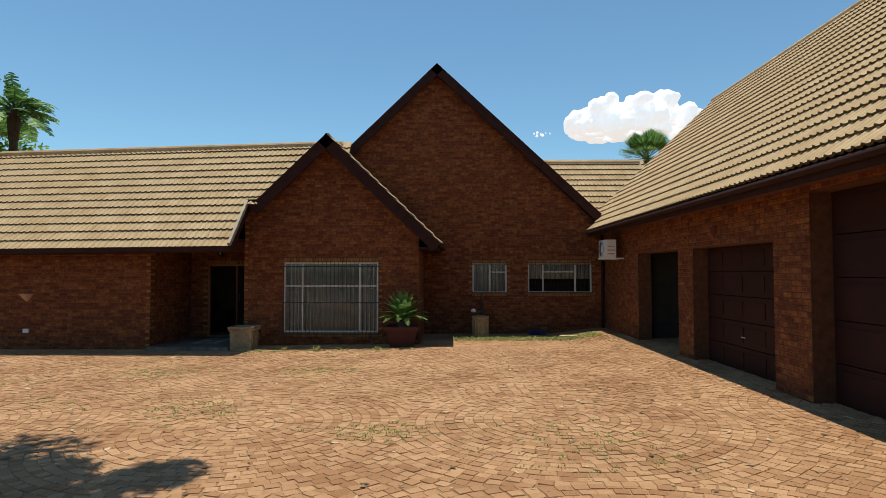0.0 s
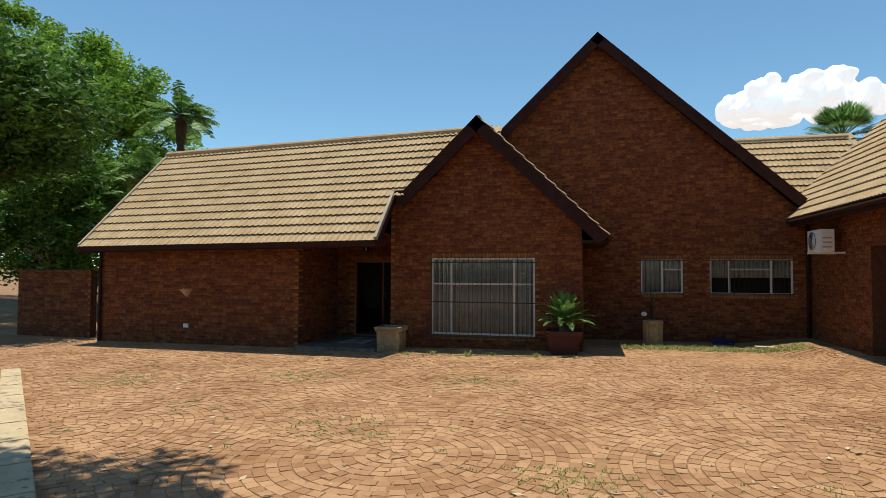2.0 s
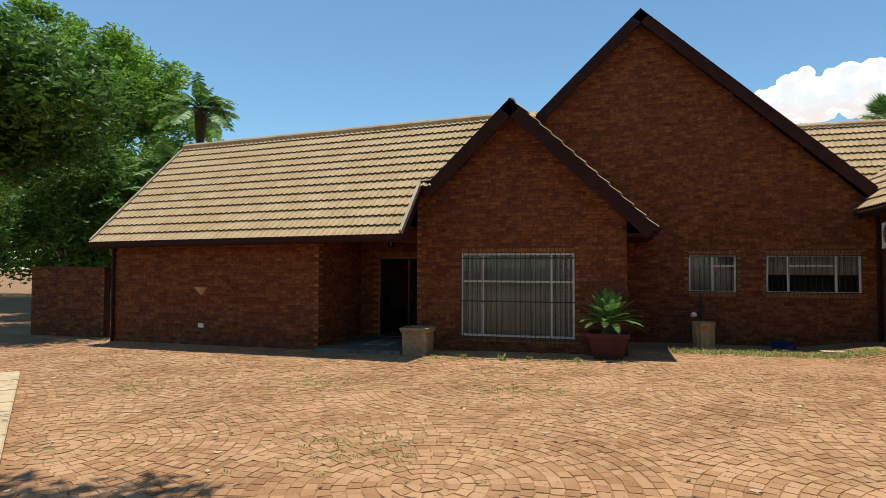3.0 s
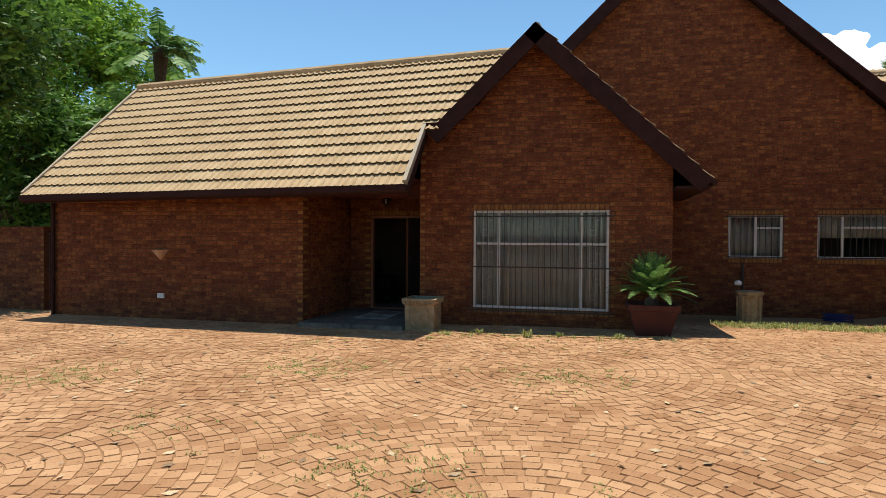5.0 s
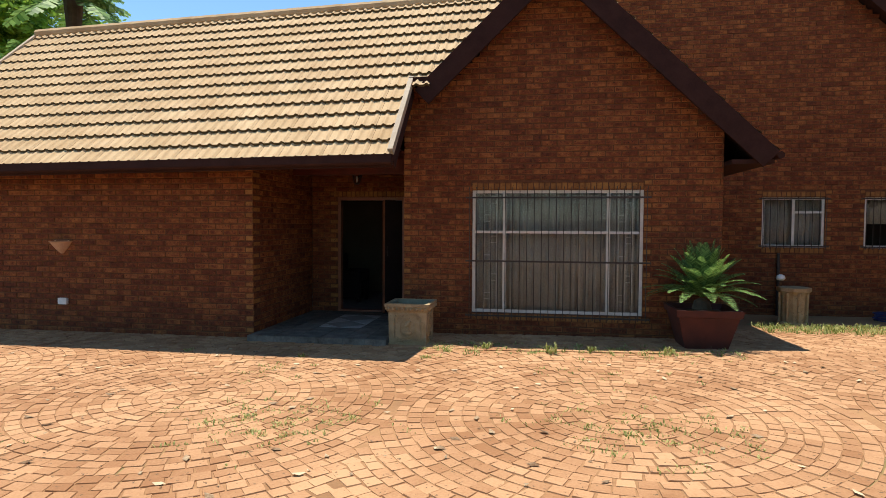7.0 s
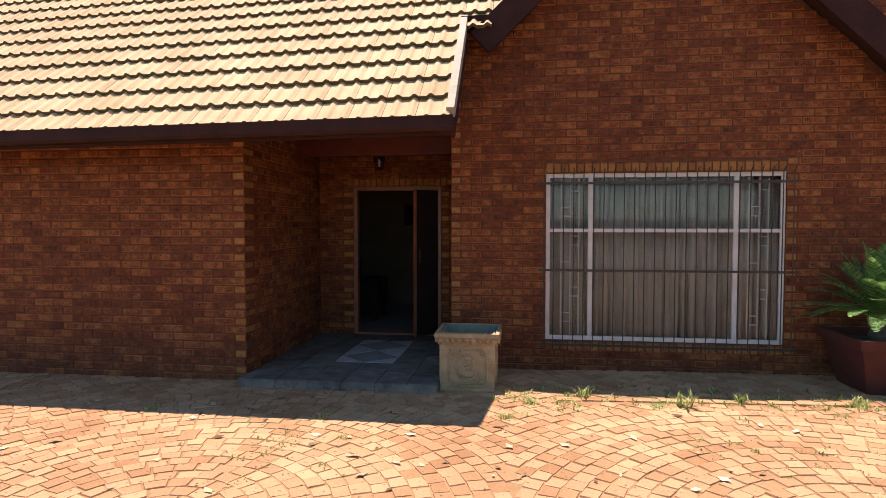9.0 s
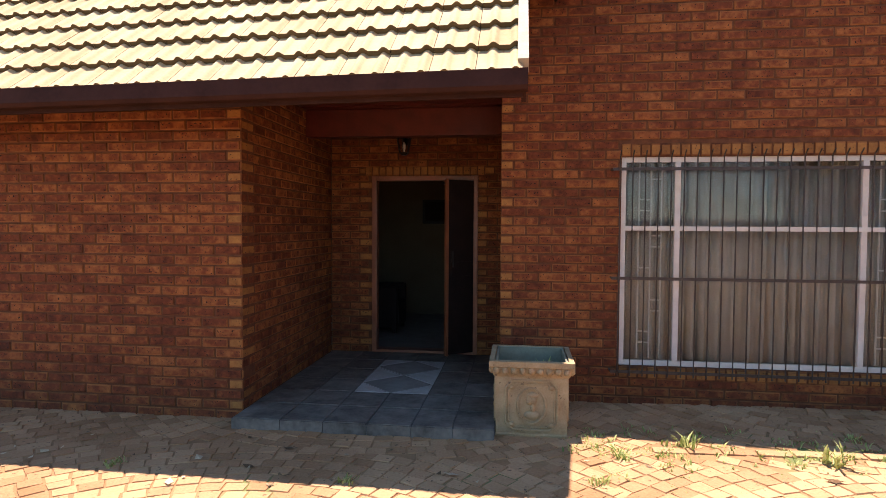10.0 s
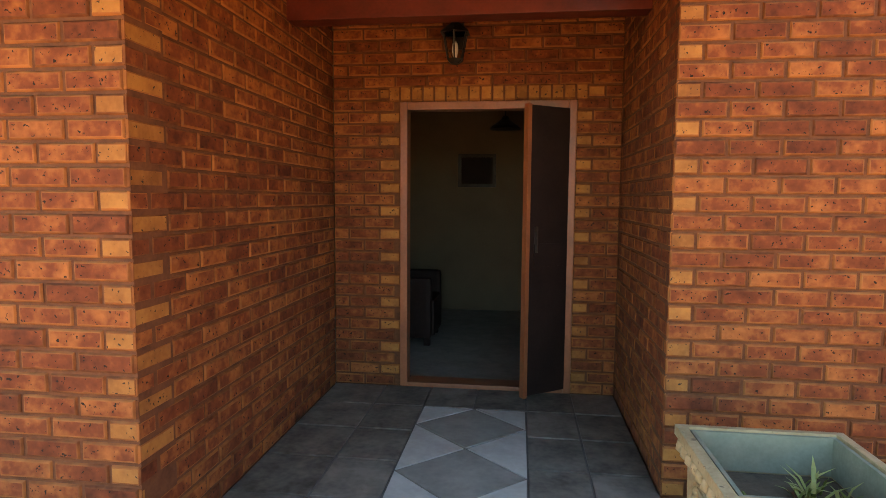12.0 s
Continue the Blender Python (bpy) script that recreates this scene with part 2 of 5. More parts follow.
BRICK_MESH, PALE_MESH = chamfered("brick", BRICK), chamfered("pale_brick", BRICK_LIGHT)
LATER = []


def lay_bricks(wall, start, along, length, z0, z1, holes=(), keep=None, quoin=(False, False), near=None, flat=(), even=False, plain=False):
    """Running bond over a wall's face. start: its left foot as one looks at it; along: unit direction; holes: (u0, u1, z0, z1);
    near: u and z at which the bricks are nearest to the walk; flat: rows (u0, u1, z) of bricks on edge."""
    along = Vector(along).normalized()
    turn = math.atan2(along.y, along.x)
    rng = random.Random(len(LATER) + 7)
    laid = []
    for k in range(int((z1 - z0) / COURSE) + 1):
        z = z0 + k * COURSE
        if z + BH > z1 + 0.03:
            break
        spans = [(0.0, length)]
        for h0, h1, hz0, hz1 in holes:
            if hz0 < z + BH / 2 < hz1:
                spans = [s for a, b in spans for s in ((a, min(b, h0)), (max(a, h1), b)) if s[1] - s[0] > 0.02]
        for a, b in spans:
            u = a - (MODULE / 2 if k % 2 else 0)
            while u < b:
                p, q = max(u, a), min(u + BL, b - 0.003)
                if q - p > 0.03 and (keep is None or keep((p + q) / 2, z + BH / 2)):
                    pale = not plain and ((k + even) % 2 == 1 and ((quoin[0] and p < 0.02) or (quoin[1] and q > length - 0.02)) or (a > 0.01 and p < a + 0.01 and k % 2) or (b < length - 0.01 and q > b - 0.02 and k % 2))
                    laid.append((p, q - p, z, BH, pale))
                u += MODULE
    for u0, u1, z, h in flat:
        n = max(1, round((u1 - u0) / 0.084))
        for i in range(n):
            laid.append((u0 + (u1 - u0) * i / n, (u1 - u0) / n - 0.011, z, h, True))
    if near:
        laid.sort(key=lambda b: (b[0] - near[0]) ** 2 + (b[2] - near[1]) ** 2)
    LATER.append((wall, Vector(start), along, turn, laid, 300 if near else 0, rng))


def place_bricks():
    for wall, start, along, turn, laid, single, rng in LATER:
        out = Vector((along.y, -along.x, 0))
        vs, fs, mi = [], [], []
        for i, (u, w, z, h, pale) in enumerate(laid):
            o = start + along * u + Vector((0, 0, z)) + out * rng.uniform(0, 0.003)
            if i < single:
                b = new("brick", PALE_MESH if pale else BRICK_MESH)
                b.matrix_world = Matrix.Translation(o) @ Matrix.Rotation(turn + rng.uniform(-0.004, 0.004), 4, "Z") @ Matrix.Diagonal((w, 1, h, 1))
                b.parent = wall
            else:
                n = len(vs)
                for (a, d, c) in BRICK_V:
                    vs.append(o + along * (a * w) - out * d + Vector((0, 0, c * h)))
                for f in BRICK_F:
                    mi.append((1 if pale else 0) if f[0] == 8 else 2)
                    fs.append([n + c for c in f])
        if vs:
            tagged(soup("brickwork", vs, fs, [BRICK, BRICK_LIGHT, RIM], mi, wall), kind="stuff")


def wall_mesh(name, label, pieces, mat=MORTAR):
    bm = bmesh.new()
    for p in pieces:
        box(bm, *p)
    return tagged(link(name, bm, mat), label, "wall", kind="structure")


def holed(x0, x1, z0, z1, holes):
    """Rectangles that fill a face around its holes (a0, a1, b0, b1)."""
    xs = sorted({x0, x1, *[h for o in holes for h in o[:2]]})
    out = []
    for a, b in zip(xs, xs[1:]):
        cut = sorted((o[2], o[3]) for o in holes if o[0] <= a + 1e-6 and o[1] >= b - 1e-6)
        z = z0
        for c0, c1 in cut:
            if c0 > z:
                out.append((a, b, z, c0))
            z = c1
        if z < z1:
            out.append((a, b, z, z1))
    return out


PITCH = 0.96
EM = 0.008
# left wing: front face y 15.0, from the far corner to the porch
LW0, LWY = -14.05, 15.01
PX0, PX1, PYB = -8.2, -6.13, 17.35
wall_left = wall_mesh("wall_left_wing", "rust-brown face brick wall of the low wing", [(LW0, PX0 - 0.0, LWY + EM, LWY + 0.23, -0.3, 2.98)])
lay_bricks(wall_left, (LW0, LWY, 0), (1, 0, 0), PX0 - LW0, -0.03, 2.95, quoin=(False, True), near=(5.85, 1.2))
wall_porch_left = wall_mesh("wall_porch_side", "brick side wall of the porch recess", [(PX0 - 0.23, PX0 - EM, LWY + 0.24, PYB, -0.3, 2.8)])
lay_bricks(wall_porch_left, (PX0, LWY, 0), (0, 1, 0), PYB - LWY, -0.03, 2.8, quoin=(True, False), near=(0, 1.2), even=True)
# the porch's back wall, with the front door
DX0, DX1, DZ0, DZ1 = -7.70, -6.44, 0.07, 2.16
wall_porch = wall_mesh("wall_porch_back", "brick wall at the back of the porch around the front door",
                       [(a, b, PYB + EM, PYB + 0.22, c, d) for a, b, c, d in holed(PX0, PX1, -0.3, 3.0, [(DX0, DX1, DZ0, DZ1)])])
lay_bricks(wall_porch, (PX0, PYB, 0), (1, 0, 0), PX1 - PX0, 0.06, 2.8, holes=[(DX0 - PX0, DX1 - PX0, -1, DZ1), (DX0 - PX0 - 0.08, DX1 - PX0 + 0.08, DZ1, DZ1 + 0.12)],
           near=(1.0, 1.2), flat=[(DX0 - PX0 - 0.08, DX1 - PX0 + 0.08, DZ1 + 0.005, 0.112)])
# gabled wing
GY, GX0, GX1, GCX = 15.90, -6.13, -1.44, -3.87
WX0, WX1, WZ0, WZ1 = -5.06, -2.53, 0.325, 2.195
GTOP = 5.36


def gable_keep(cx, top, slope=PITCH):
    return lambda u, z: z < top - abs(u - cx) * slope


wall_gable = wall_mesh("wall_gable", "rust-brown face brick gable wall around the large barred window",
                       [(a, b, GY + EM, GY + 0.23, c, d) for a, b, c, d in holed(GX0, GX1, -0.3, 3.05, [(WX0, WX1, WZ0, WZ1)])])
bm = bmesh.new()
prism(bm, [(GX0, GY + EM, 3.05), (GX1, GY + EM, 3.05), (GCX, GY + EM, GTOP)], (0, 0.22, 0))
box(bm, GX0 + 0.01, GX0 + 0.75, GY + EM + 0.001, GY + 0.2, 3.0, 3.76)
part("gable_top", bm, MORTAR, wall_gable)
lay_bricks(wall_gable, (GX0, GY, 0), (1, 0, 0), GX1 - GX0, -0.03, GTOP, holes=[(WX0 - GX0, WX1 - GX0, WZ0 - 0.12, WZ1 + 0.12)],
           keep=lambda u, z: z < GTOP + 0.05 - abs(u - (GCX - GX0)) * PITCH or u < 0.75 and z < 3.76, quoin=(True, False), near=(0.3, 1.0), flat=[(WX0 - GX0, WX1 - GX0, WZ1 + 0.005, 0.112), (WX0 - GX0, WX1 - GX0, WZ0 - 0.118, 0.11)])
wall_gable_side = wall_mesh("wall_gable_side", "brick return wall of the gabled wing", [(GX1 - 0.23, GX1 - EM, GY + 0.24, 18.65, -0.3, 2.95)])
lay_bricks(wall_gable_side, (GX1, GY, 0), (0, 1, 0), 2.75, -0.03, 2.9)
wall_gable_left = wall_mesh("wall_gable_porch", "brick wall of the gabled wing along the porch", [(GX0 + EM, GX0 + 0.23, GY + 0.24, PYB + 0.2, -0.3, 2.95)])
lay_bricks(wall_gable_left, (GX0, PYB, 0), (0, -1, 0), PYB - GY, 0.06, 2.85)
# tall gable behind
BY, BX0, BX1, BCX, BTOP = 18.68, -6.0, 4.2, -1.03, 8.2
W2 = (0.07, 1.15, 1.28, 2.205)
W3 = (1.81, 3.80, 1.28, 2.205)
wall_tall = wall_mesh("wall_tall_gable", "tall rust-brown face brick gable wall with two small windows",
                      [(a, b, BY + EM, BY + 0.23, c, d) for a, b, c, d in holed(GX1 - 0.23, BX1, -0.3, 3.4, [W2, W3])])
bm = bmesh.new()
prism(bm, [(BX0, BY + EM, 3.4), (BX1 - 0.15, BY + EM, 3.4), (BCX, BY + EM, BTOP)], (0, 0.22, 0))
part("gable_top", bm, MORTAR, wall_tall)
lay_bricks(wall_tall, (BX0, BY, 0), (1, 0, 0), BX1 - BX0, -0.03, BTOP, holes=[(w[0] - BX0, w[1] - BX0, w[2] - 0.1, w[3] + 0.12) for w in (W2, W3)],
           keep=lambda u, z: z < BTOP - abs(u - (BCX - BX0)) * PITCH and (u > 4.4 or z > 3.0),
           near=(6.0, 1.5), flat=[(w[0] - BX0, w[1] - BX0, z, 0.105) for w in (W2, W3) for z in (w[3] + 0.005, w[2] - 0.108)])
# garage
QX = 4.2
D1, D2, D3 = (12.66, 15.35, -0.2, 2.40), (8.95, 11.9, -0.2, 2.40), (2.6, 8.05, -0.2, 3.0)
GEND, GNEAR = 18.66, -3.0
wall_garage = wall_mesh("wall_garage", "brick garage wall with three deep door openings in shade",
                        [(QX + EM, QX + 0.34, a, b, c, d) for a, b, c, d in holed(GNEAR, GEND, -0.3, 3.3, [D1, D2, D3])])
lay_bricks(wall_garage, (QX, GEND, 0), (0, -1, 0), GEND - GNEAR, 0.05, 3.25, holes=[(GEND - d[1], GEND - d[0], -1, d[3]) for d in (D1, D2, D3)], near=(6.5, 1.2), plain=True)
# plain walls that close the buildings
wall_mesh("wall_back", "plain brick walls at the back of the house", [
    (LW0, LW0 + 0.2, LWY + 0.24, 20.6, -0.3, 2.7), (LW0, -4.0, 20.6, 20.8, -0.3, 2.7), (BX0, BX1, 26.0, 26.2, -0.3, 3.4), (BX0, BX0 + 0.2, 20.8, 26.0, -0.3, 3.4),
    (BX1 + 0.36, BX1 + 0.56, 18.68, 26.0, -0.3, 3.4), (13.0, 13.2, GNEAR, 20.0, -0.3, 3.3), (QX + 0.35, 13.0, 19.9, 20.1, -0.3, 3.3), (QX + 0.35, 13.0, GNEAR, GNEAR + 0.2, -0.3, 3.3)])
wall_mesh("wall_yard", "plain boundary wall behind the yard", [(-30, 14, -14.2, -14, -0.3, 2.0)])

# ---- roofs ----
TW, TE = 0.30, 0.335


def tile_profile():
    """Cross-section of a double-roll tile: two flat pans and two rounded rolls."""
    pts = [(0.007, 0.0)]
    for k in (0.0, 0.5):
        pts += [(k + 0.21 + 0.27 * i / 8, 0.026 * math.sin(math.pi * i / 8) ** 1.3) for i in range(9)]
    return pts + [(0.993, 0.0)]


PROFILE = tile_profile()
tv, tf = [], []
np_ = len(PROFILE)
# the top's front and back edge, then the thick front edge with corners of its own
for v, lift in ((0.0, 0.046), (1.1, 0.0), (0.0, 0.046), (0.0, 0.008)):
    tv += [(u * TW, v * TE, h + lift) for u, h in PROFILE]
for i in range(np_ - 1):
    tf.append((i, i + 1, np_ + i + 1, np_ + i))
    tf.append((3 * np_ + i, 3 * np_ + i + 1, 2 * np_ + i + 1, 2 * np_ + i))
TILE_MESH = bpy.data.meshes.new("roof_tile")
TILE_MESH.from_pydata(tv, [], tf)
TILE_MESH.materials.append(TILE)
TILE_MESH.materials.append(SHADED_TILE_EDGE)
# every second face is a front edge and takes the shadow-dark colour
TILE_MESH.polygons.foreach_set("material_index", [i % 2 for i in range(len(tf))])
TILE_MESH.polygons.foreach_set("use_smooth", [i % 2 == 0 for i in range(len(tf))])
TILE_JOBS = []


def lay_tiles(roof, corner, along, up, width, rise, keep=None, near=None, seed=1, settle=None):
    """Tiles on a slope. corner: its low end; along, up: unit directions in the slope; near: the place that the walk comes nearest to."""
    along, up = Vector(along).normalized(), Vector(up).normalized()
    base = Matrix((along, up, along.cross(up))).transposed().to_4x4()
    rng = random.Random(seed)
    spots = []
    for j in range(int(math.ceil(rise / TE))):
        for i in range(int(math.ceil(width / TW))):
            p = Vector(corner) + along * (i * TW) + up * (j * TE)
            if settle:
                p.z += settle(p.x, p.y)
            c = p + along * TW / 2 + up * TE / 2
            if keep is None or keep(c):
                spots.append((p, c))
    if near:
        spots.sort(key=lambda s: (s[1] - Vector(near)).length)
    TILE_JOBS.append((roof, base, spots, 300 if near else 0, rng))


def place_tiles():
    for roof, base, spots, single, rng in TILE_JOBS:
        vs, fs = [], []
        for i, (p, c) in enumerate(spots):
            m = Matrix.Translation(p) @ base @ pose(0, 0, rng.uniform(0, 0.002), rng.uniform(-0.15, 0.15), 0, rng.uniform(-0.12, 0.12))
            if i < single:
                b = new("roof_tile", TILE_MESH)
                b.matrix_world = m
                b.parent = roof
            else:
                n = len(vs)
                vs += [m @ Vector(v) for v in tv]
                fs += [[n + c for c in f] for f in tf]
        if vs:
            ob = tagged(soup("tiling", vs, fs, [TILE, SHADED_TILE_EDGE], [i % 2 for i in range(len(fs))], roof), kind="stuff")
            ob.data.polygons.foreach_set("use_smooth", [i % 2 == 0 for i in range(len(fs))])


def slab(bm, a, b, c, d, thick):
    """A board from four corners of its top, thick downwards along its normal."""
    a, b, c, d = (Vector(p) for p in (a, b, c, d))
    n = (b - a).cross(d - a).normalized()
    if n.z < 0:
        n = -n
    prism(bm, [a, b, c, d], -n * thick)


def roof_thing(name, label):
    return thing(name, label, "roof", kind="structure")


def beam(name, a, b, width, height, mat, parent, label=""):
    """A straight board between two points, hung below the line."""
    a, b = Vector(a), Vector(b)
    d = (b - a).normalized()
    side = Vector((0, 0, 1)).cross(d)
    side = side.normalized() * width / 2
    bm = bmesh.new()
    low = d.cross(side).normalized()
    if low.z > 0:
        low = -low
    prism(bm, [a - side, a + side, a + side + low * height, a - side + low * height], b - a)
    return part(name, bm, mat, parent, label)


def ridge_caps(roof, a, b, r=0.11):
    """A row of half-round ridge tiles."""
    a, b = Vector(a), Vector(b)
    n = max(1, round((b - a).length / 0.42))
    for i in range(n):
        p, q = a.lerp(b, i / n), a.lerp(b, (i + 1.05) / n)
        bm = bmesh.new()
        rod(bm, p, q + Vector((0, 0, 0.012)), r, r * 0.94, 10)
        part("ridge_tile", bm, TILE, roof, smooth=False)


UP_L = (0, 1, PITCH)
EY, EZ = 14.27, 2.545
RY, RZ = 17.53, 2.545 + PITCH * (17.53 - 14.27)
RX0, RX1 = -14.05, -3.85
STEP_Y, STEP_X = 15.55, -5.95
SAG = 0.012


def settled(x, y):
    """The ridge has sunk towards the far end."""
    return 0.0055 * min(0.0, x + 5) * max(0.0, y - EY)


def on_left(x, y, dz=0.0):
    """A place on the low wing's slope, which has settled a little towards its far end."""
    v = y if y <= RY else 2 * RY - y
    return (x, y, EZ + SAG * (x + 8) + PITCH * (v - EY) + settled(x, v) + dz)


roof_left = roof_thing("roof_left_wing", "sandy-beige concrete tile roof of the low wing")
bm = bmesh.new()
slab(bm, on_left(RX0 + 0.05, EY + 0.05, -0.05), on_left(STEP_X - 0.02, EY + 0.05, -0.05), on_left(STEP_X - 0.02, RY, -0.05), on_left(RX0 + 0.05, RY, -0.05), 0.10)
slab(bm, on_left(STEP_X - 0.02, 15.58, -0.05), on_left(-5.55, 15.58, -0.05), on_left(-5.55, 16.2, -0.05), on_left(STEP_X - 0.02, 16.2, -0.05), 0.08)
slab(bm, on_left(STEP_X - 0.02, 16.2, -0.05), on_left(RX1, 16.2, -0.05), on_left(RX1, RY, -0.05), on_left(STEP_X - 0.02, RY, -0.05), 0.10)
slab(bm, on_left(RX0 + 0.05, 2 * RY - EY, -0.05), on_left(RX1, 2 * RY - EY, -0.05), on_left(RX1, RY, -0.05), on_left(RX0 + 0.05, RY, -0.05), 0.10)
part("deck", bm, FASCIA, roof_left)
lay_tiles(roof_left, on_left(RX0, EY - 0.02, -0.03), (1, 0, SAG), UP_L, RX1 - RX0, (RZ - EZ) / math.sin(math.atan(PITCH)) - 0.05,
          keep=lambda c: c.x < STEP_X or (c.y > STEP_Y and c.z > 5.42 - abs(c.x - GCX) * PITCH), near=(-7.0, 14.3, 2.5), settle=settled)
ridge_caps(roof_left, on_left(RX0, RY), on_left(RX1, RY))
beam("fascia", on_left(RX0, EY + 0.06, -0.06), on_left(STEP_X, EY + 0.06, -0.06), 0.03, 0.16, FASCIA, roof_left)
bm = bmesh.new()
g0, g1 = Vector(on_left(RX0, EY - 0.06, 0.052)), Vector(on_left(STEP_X + 0.03, EY - 0.06, 0.052))
prism(bm, [g0, g0 + Vector((0, 0, -0.105)), g0 + Vector((0, 0.025, -0.13)), g0 + Vector((0, 0.105, -0.13)), g0 + Vector((0, 0.105, -0.04)), g0 + Vector((0, 0.012, -0.03)), g0 + Vector((0, 0.012, 0))], g1 - g0)
part("gutter", bm, FASCIA, roof_left, "dark brown gutter")
beam("verge", on_left(STEP_X, EY - 0.01, 0.075), on_left(STEP_X, STEP_Y, 0.075), 0.07, 0.10, VERGE, roof_left, "pale cement verge strip")
beam("bargeboard", on_left(STEP_X + 0.005, EY + 0.04, -0.05), on_left(STEP_X + 0.005, STEP_Y, -0.03), 0.03, 0.22, FASCIA, roof_left)
beam("step_trim", on_left(STEP_X - 0.03, STEP_Y - 0.01, 0.06), on_left(-5.52, STEP_Y - 0.01, 0.06), 0.05, 0.14, FASCIA, roof_left)
beam("verge", on_left(RX0, EY, 0.06), on_left(RX0, RY, 0.06), 0.06, 0.16, VERGE, roof_left, "pale verge strip at the far end")
beam("verge", on_left(RX1 + 0.02, RY, 0.1), on_left(RX1 + 0.02, RY + 1.2, 0.1), 0.06, 0.14, VERGE, roof_left)
wall_mesh("wall_left_end", "brick end gable of the low wing", [(LW0 + 0.01, LW0 + 0.19, 15.2, 20.0, 2.7, 3.0)])

roof_gable = roof_thing("roof_gabled_wing", "steep tiled roof of the gabled wing with dark bargeboards")
VY, GRZ = 15.50, 5.555
GE = (-0.86, GRZ - PITCH * (-0.86 - GCX))
bm = bmesh.new()
slab(bm, (GCX, VY, GRZ), (GE[0], VY, GE[1]), (GE[0], 18.66, GE[1]), (GCX, 18.66, GRZ), 0.12)
slab(bm, (GCX, VY, GRZ), (-5.68, VY, GRZ - PITCH * (GCX + 5.68) * 1), (-5.68, 17.4, GRZ - PITCH * (GCX + 5.68)), (GCX, 17.4, GRZ), 0.12)
part("deck", bm, FASCIA, roof_gable)
beam("bargeboard", (GCX, VY - 0.01, GRZ + 0.02), (GE[0], VY - 0.01, GE[1] + 0.02), 0.05, 0.29, FASCIA, roof_gable)
beam("bargeboard", (GCX, VY - 0.01, GRZ + 0.02), (-5.88, VY - 0.01, GRZ + 0.02 - PITCH * (GCX + 5.88)), 0.05, 0.29, FASCIA, roof_gable)
up_r = (-1, 0, PITCH)
lay_tiles(roof_gable, (GE[0], VY + 0.02, GE[1] + 0.01), (0, 1, 0), up_r, 3.1, 4.2, keep=lambda c: c.y < 18.6 and c.z < GRZ - 0.1)
ridge_caps(roof_gable, (GCX, VY + 0.12, GRZ - 0.02), (GCX, 17.4, GRZ - 0.02), 0.09)
box_part("eave_box", (GX1 + 0.005, GE[0] - 0.03, VY + 0.05, 18.6, GE[1] - 0.14, GE[1] - 0.08), FASCIA, roof_gable)
bm = bmesh.new()
rod(bm, (GE[0] + 0.03, VY, GE[1] - 0.03), (GE[0] + 0.03, 18.6, GE[1] - 0.03), 0.05, seg=10)
part("gutter", bm, FASCIA, roof_gable)

roof_tall = roof_thing("roof_tall_gable", "steep roof of the tall gable edged with dark bargeboards")
TVY, TRZ = 18.38, 8.44
TE_R = (4.05, TRZ - 0.932 * (4.05 - BCX))
TE_L = (-6.3, TRZ - PITCH * (BCX + 6.3))
bm = bmesh.new()
for ex, ez in (TE_R, TE_L):
    slab(bm, (BCX, TVY, TRZ), (ex, TVY, ez), (ex, 26.2, ez), (BCX, 26.2, TRZ), 0.14)
part("deck", bm, FASCIA, roof_tall)
for ex, ez in (TE_R, TE_L):
    beam("bargeboard", (BCX, TVY - 0.01, TRZ + 0.02), (ex, TVY - 0.01, ez + 0.02), 0.05, 0.27, FASCIA, roof_tall)

roof_back = roof_thing("roof_back_wing", "tiled roof of the far wing behind the tall gable")
BRY, BRZ = 22.5, 6.06
bm = bmesh.new()
slab(bm, (1.0, 19.5, BRZ - 3 * PITCH - 0.02), (6.5, 19.5, BRZ - 3 * PITCH - 0.02), (6.5, BRY, BRZ - 0.03), (1.0, BRY, BRZ - 0.03), 0.1)
slab(bm, (1.0, 25.5, BRZ - 3 * PITCH - 0.02), (6.5, 25.5, BRZ - 3 * PITCH - 0.02), (6.5, BRY, BRZ - 0.03), (1.0, BRY, BRZ - 0.03), 0.1)
part("deck", bm, FASCIA, roof_back)
lay_tiles(roof_back, (1.0, 19.5, BRZ - 3 * PITCH), (1, 0, 0), UP_L, 5.5, 4.1, keep=lambda c: c.z > TRZ - PITCH * abs(c.x - BCX) - 0.3)
ridge_caps(roof_back, (2.6, BRY, BRZ), (6.5, BRY, BRZ))
beam("verge", (6.52, BRY - 1.5, BRZ + 0.08 - 1.5 * PITCH), (6.52, BRY, BRZ + 0.08), 0.06, 0.14, VERGE, roof_back)

roof_garage = roof_thing("roof_garage", "large sandy-beige concrete tile roof of the garage")
QEX, QEZ, QRX = 3.62, 3.19, 8.4
QRZ = QEZ + PITCH * (QRX - QEX)
QFAR = 20.3
bm = bmesh.new()
slab(bm, (QEX + 0.04, GNEAR, QEZ - 0.02), (QEX + 0.04, QFAR, QEZ - 0.02), (QRX, QFAR, QRZ - 0.06), (QRX, GNEAR, QRZ - 0.06), 0.1)
slab(bm, (2 * QRX - QEX, GNEAR, QEZ - 0.02), (2 * QRX - QEX, QFAR, QEZ - 0.02), (QRX, QFAR, QRZ - 0.06), (QRX, GNEAR, QRZ - 0.06), 0.1)
part("deck", bm, FASCIA, roof_garage)
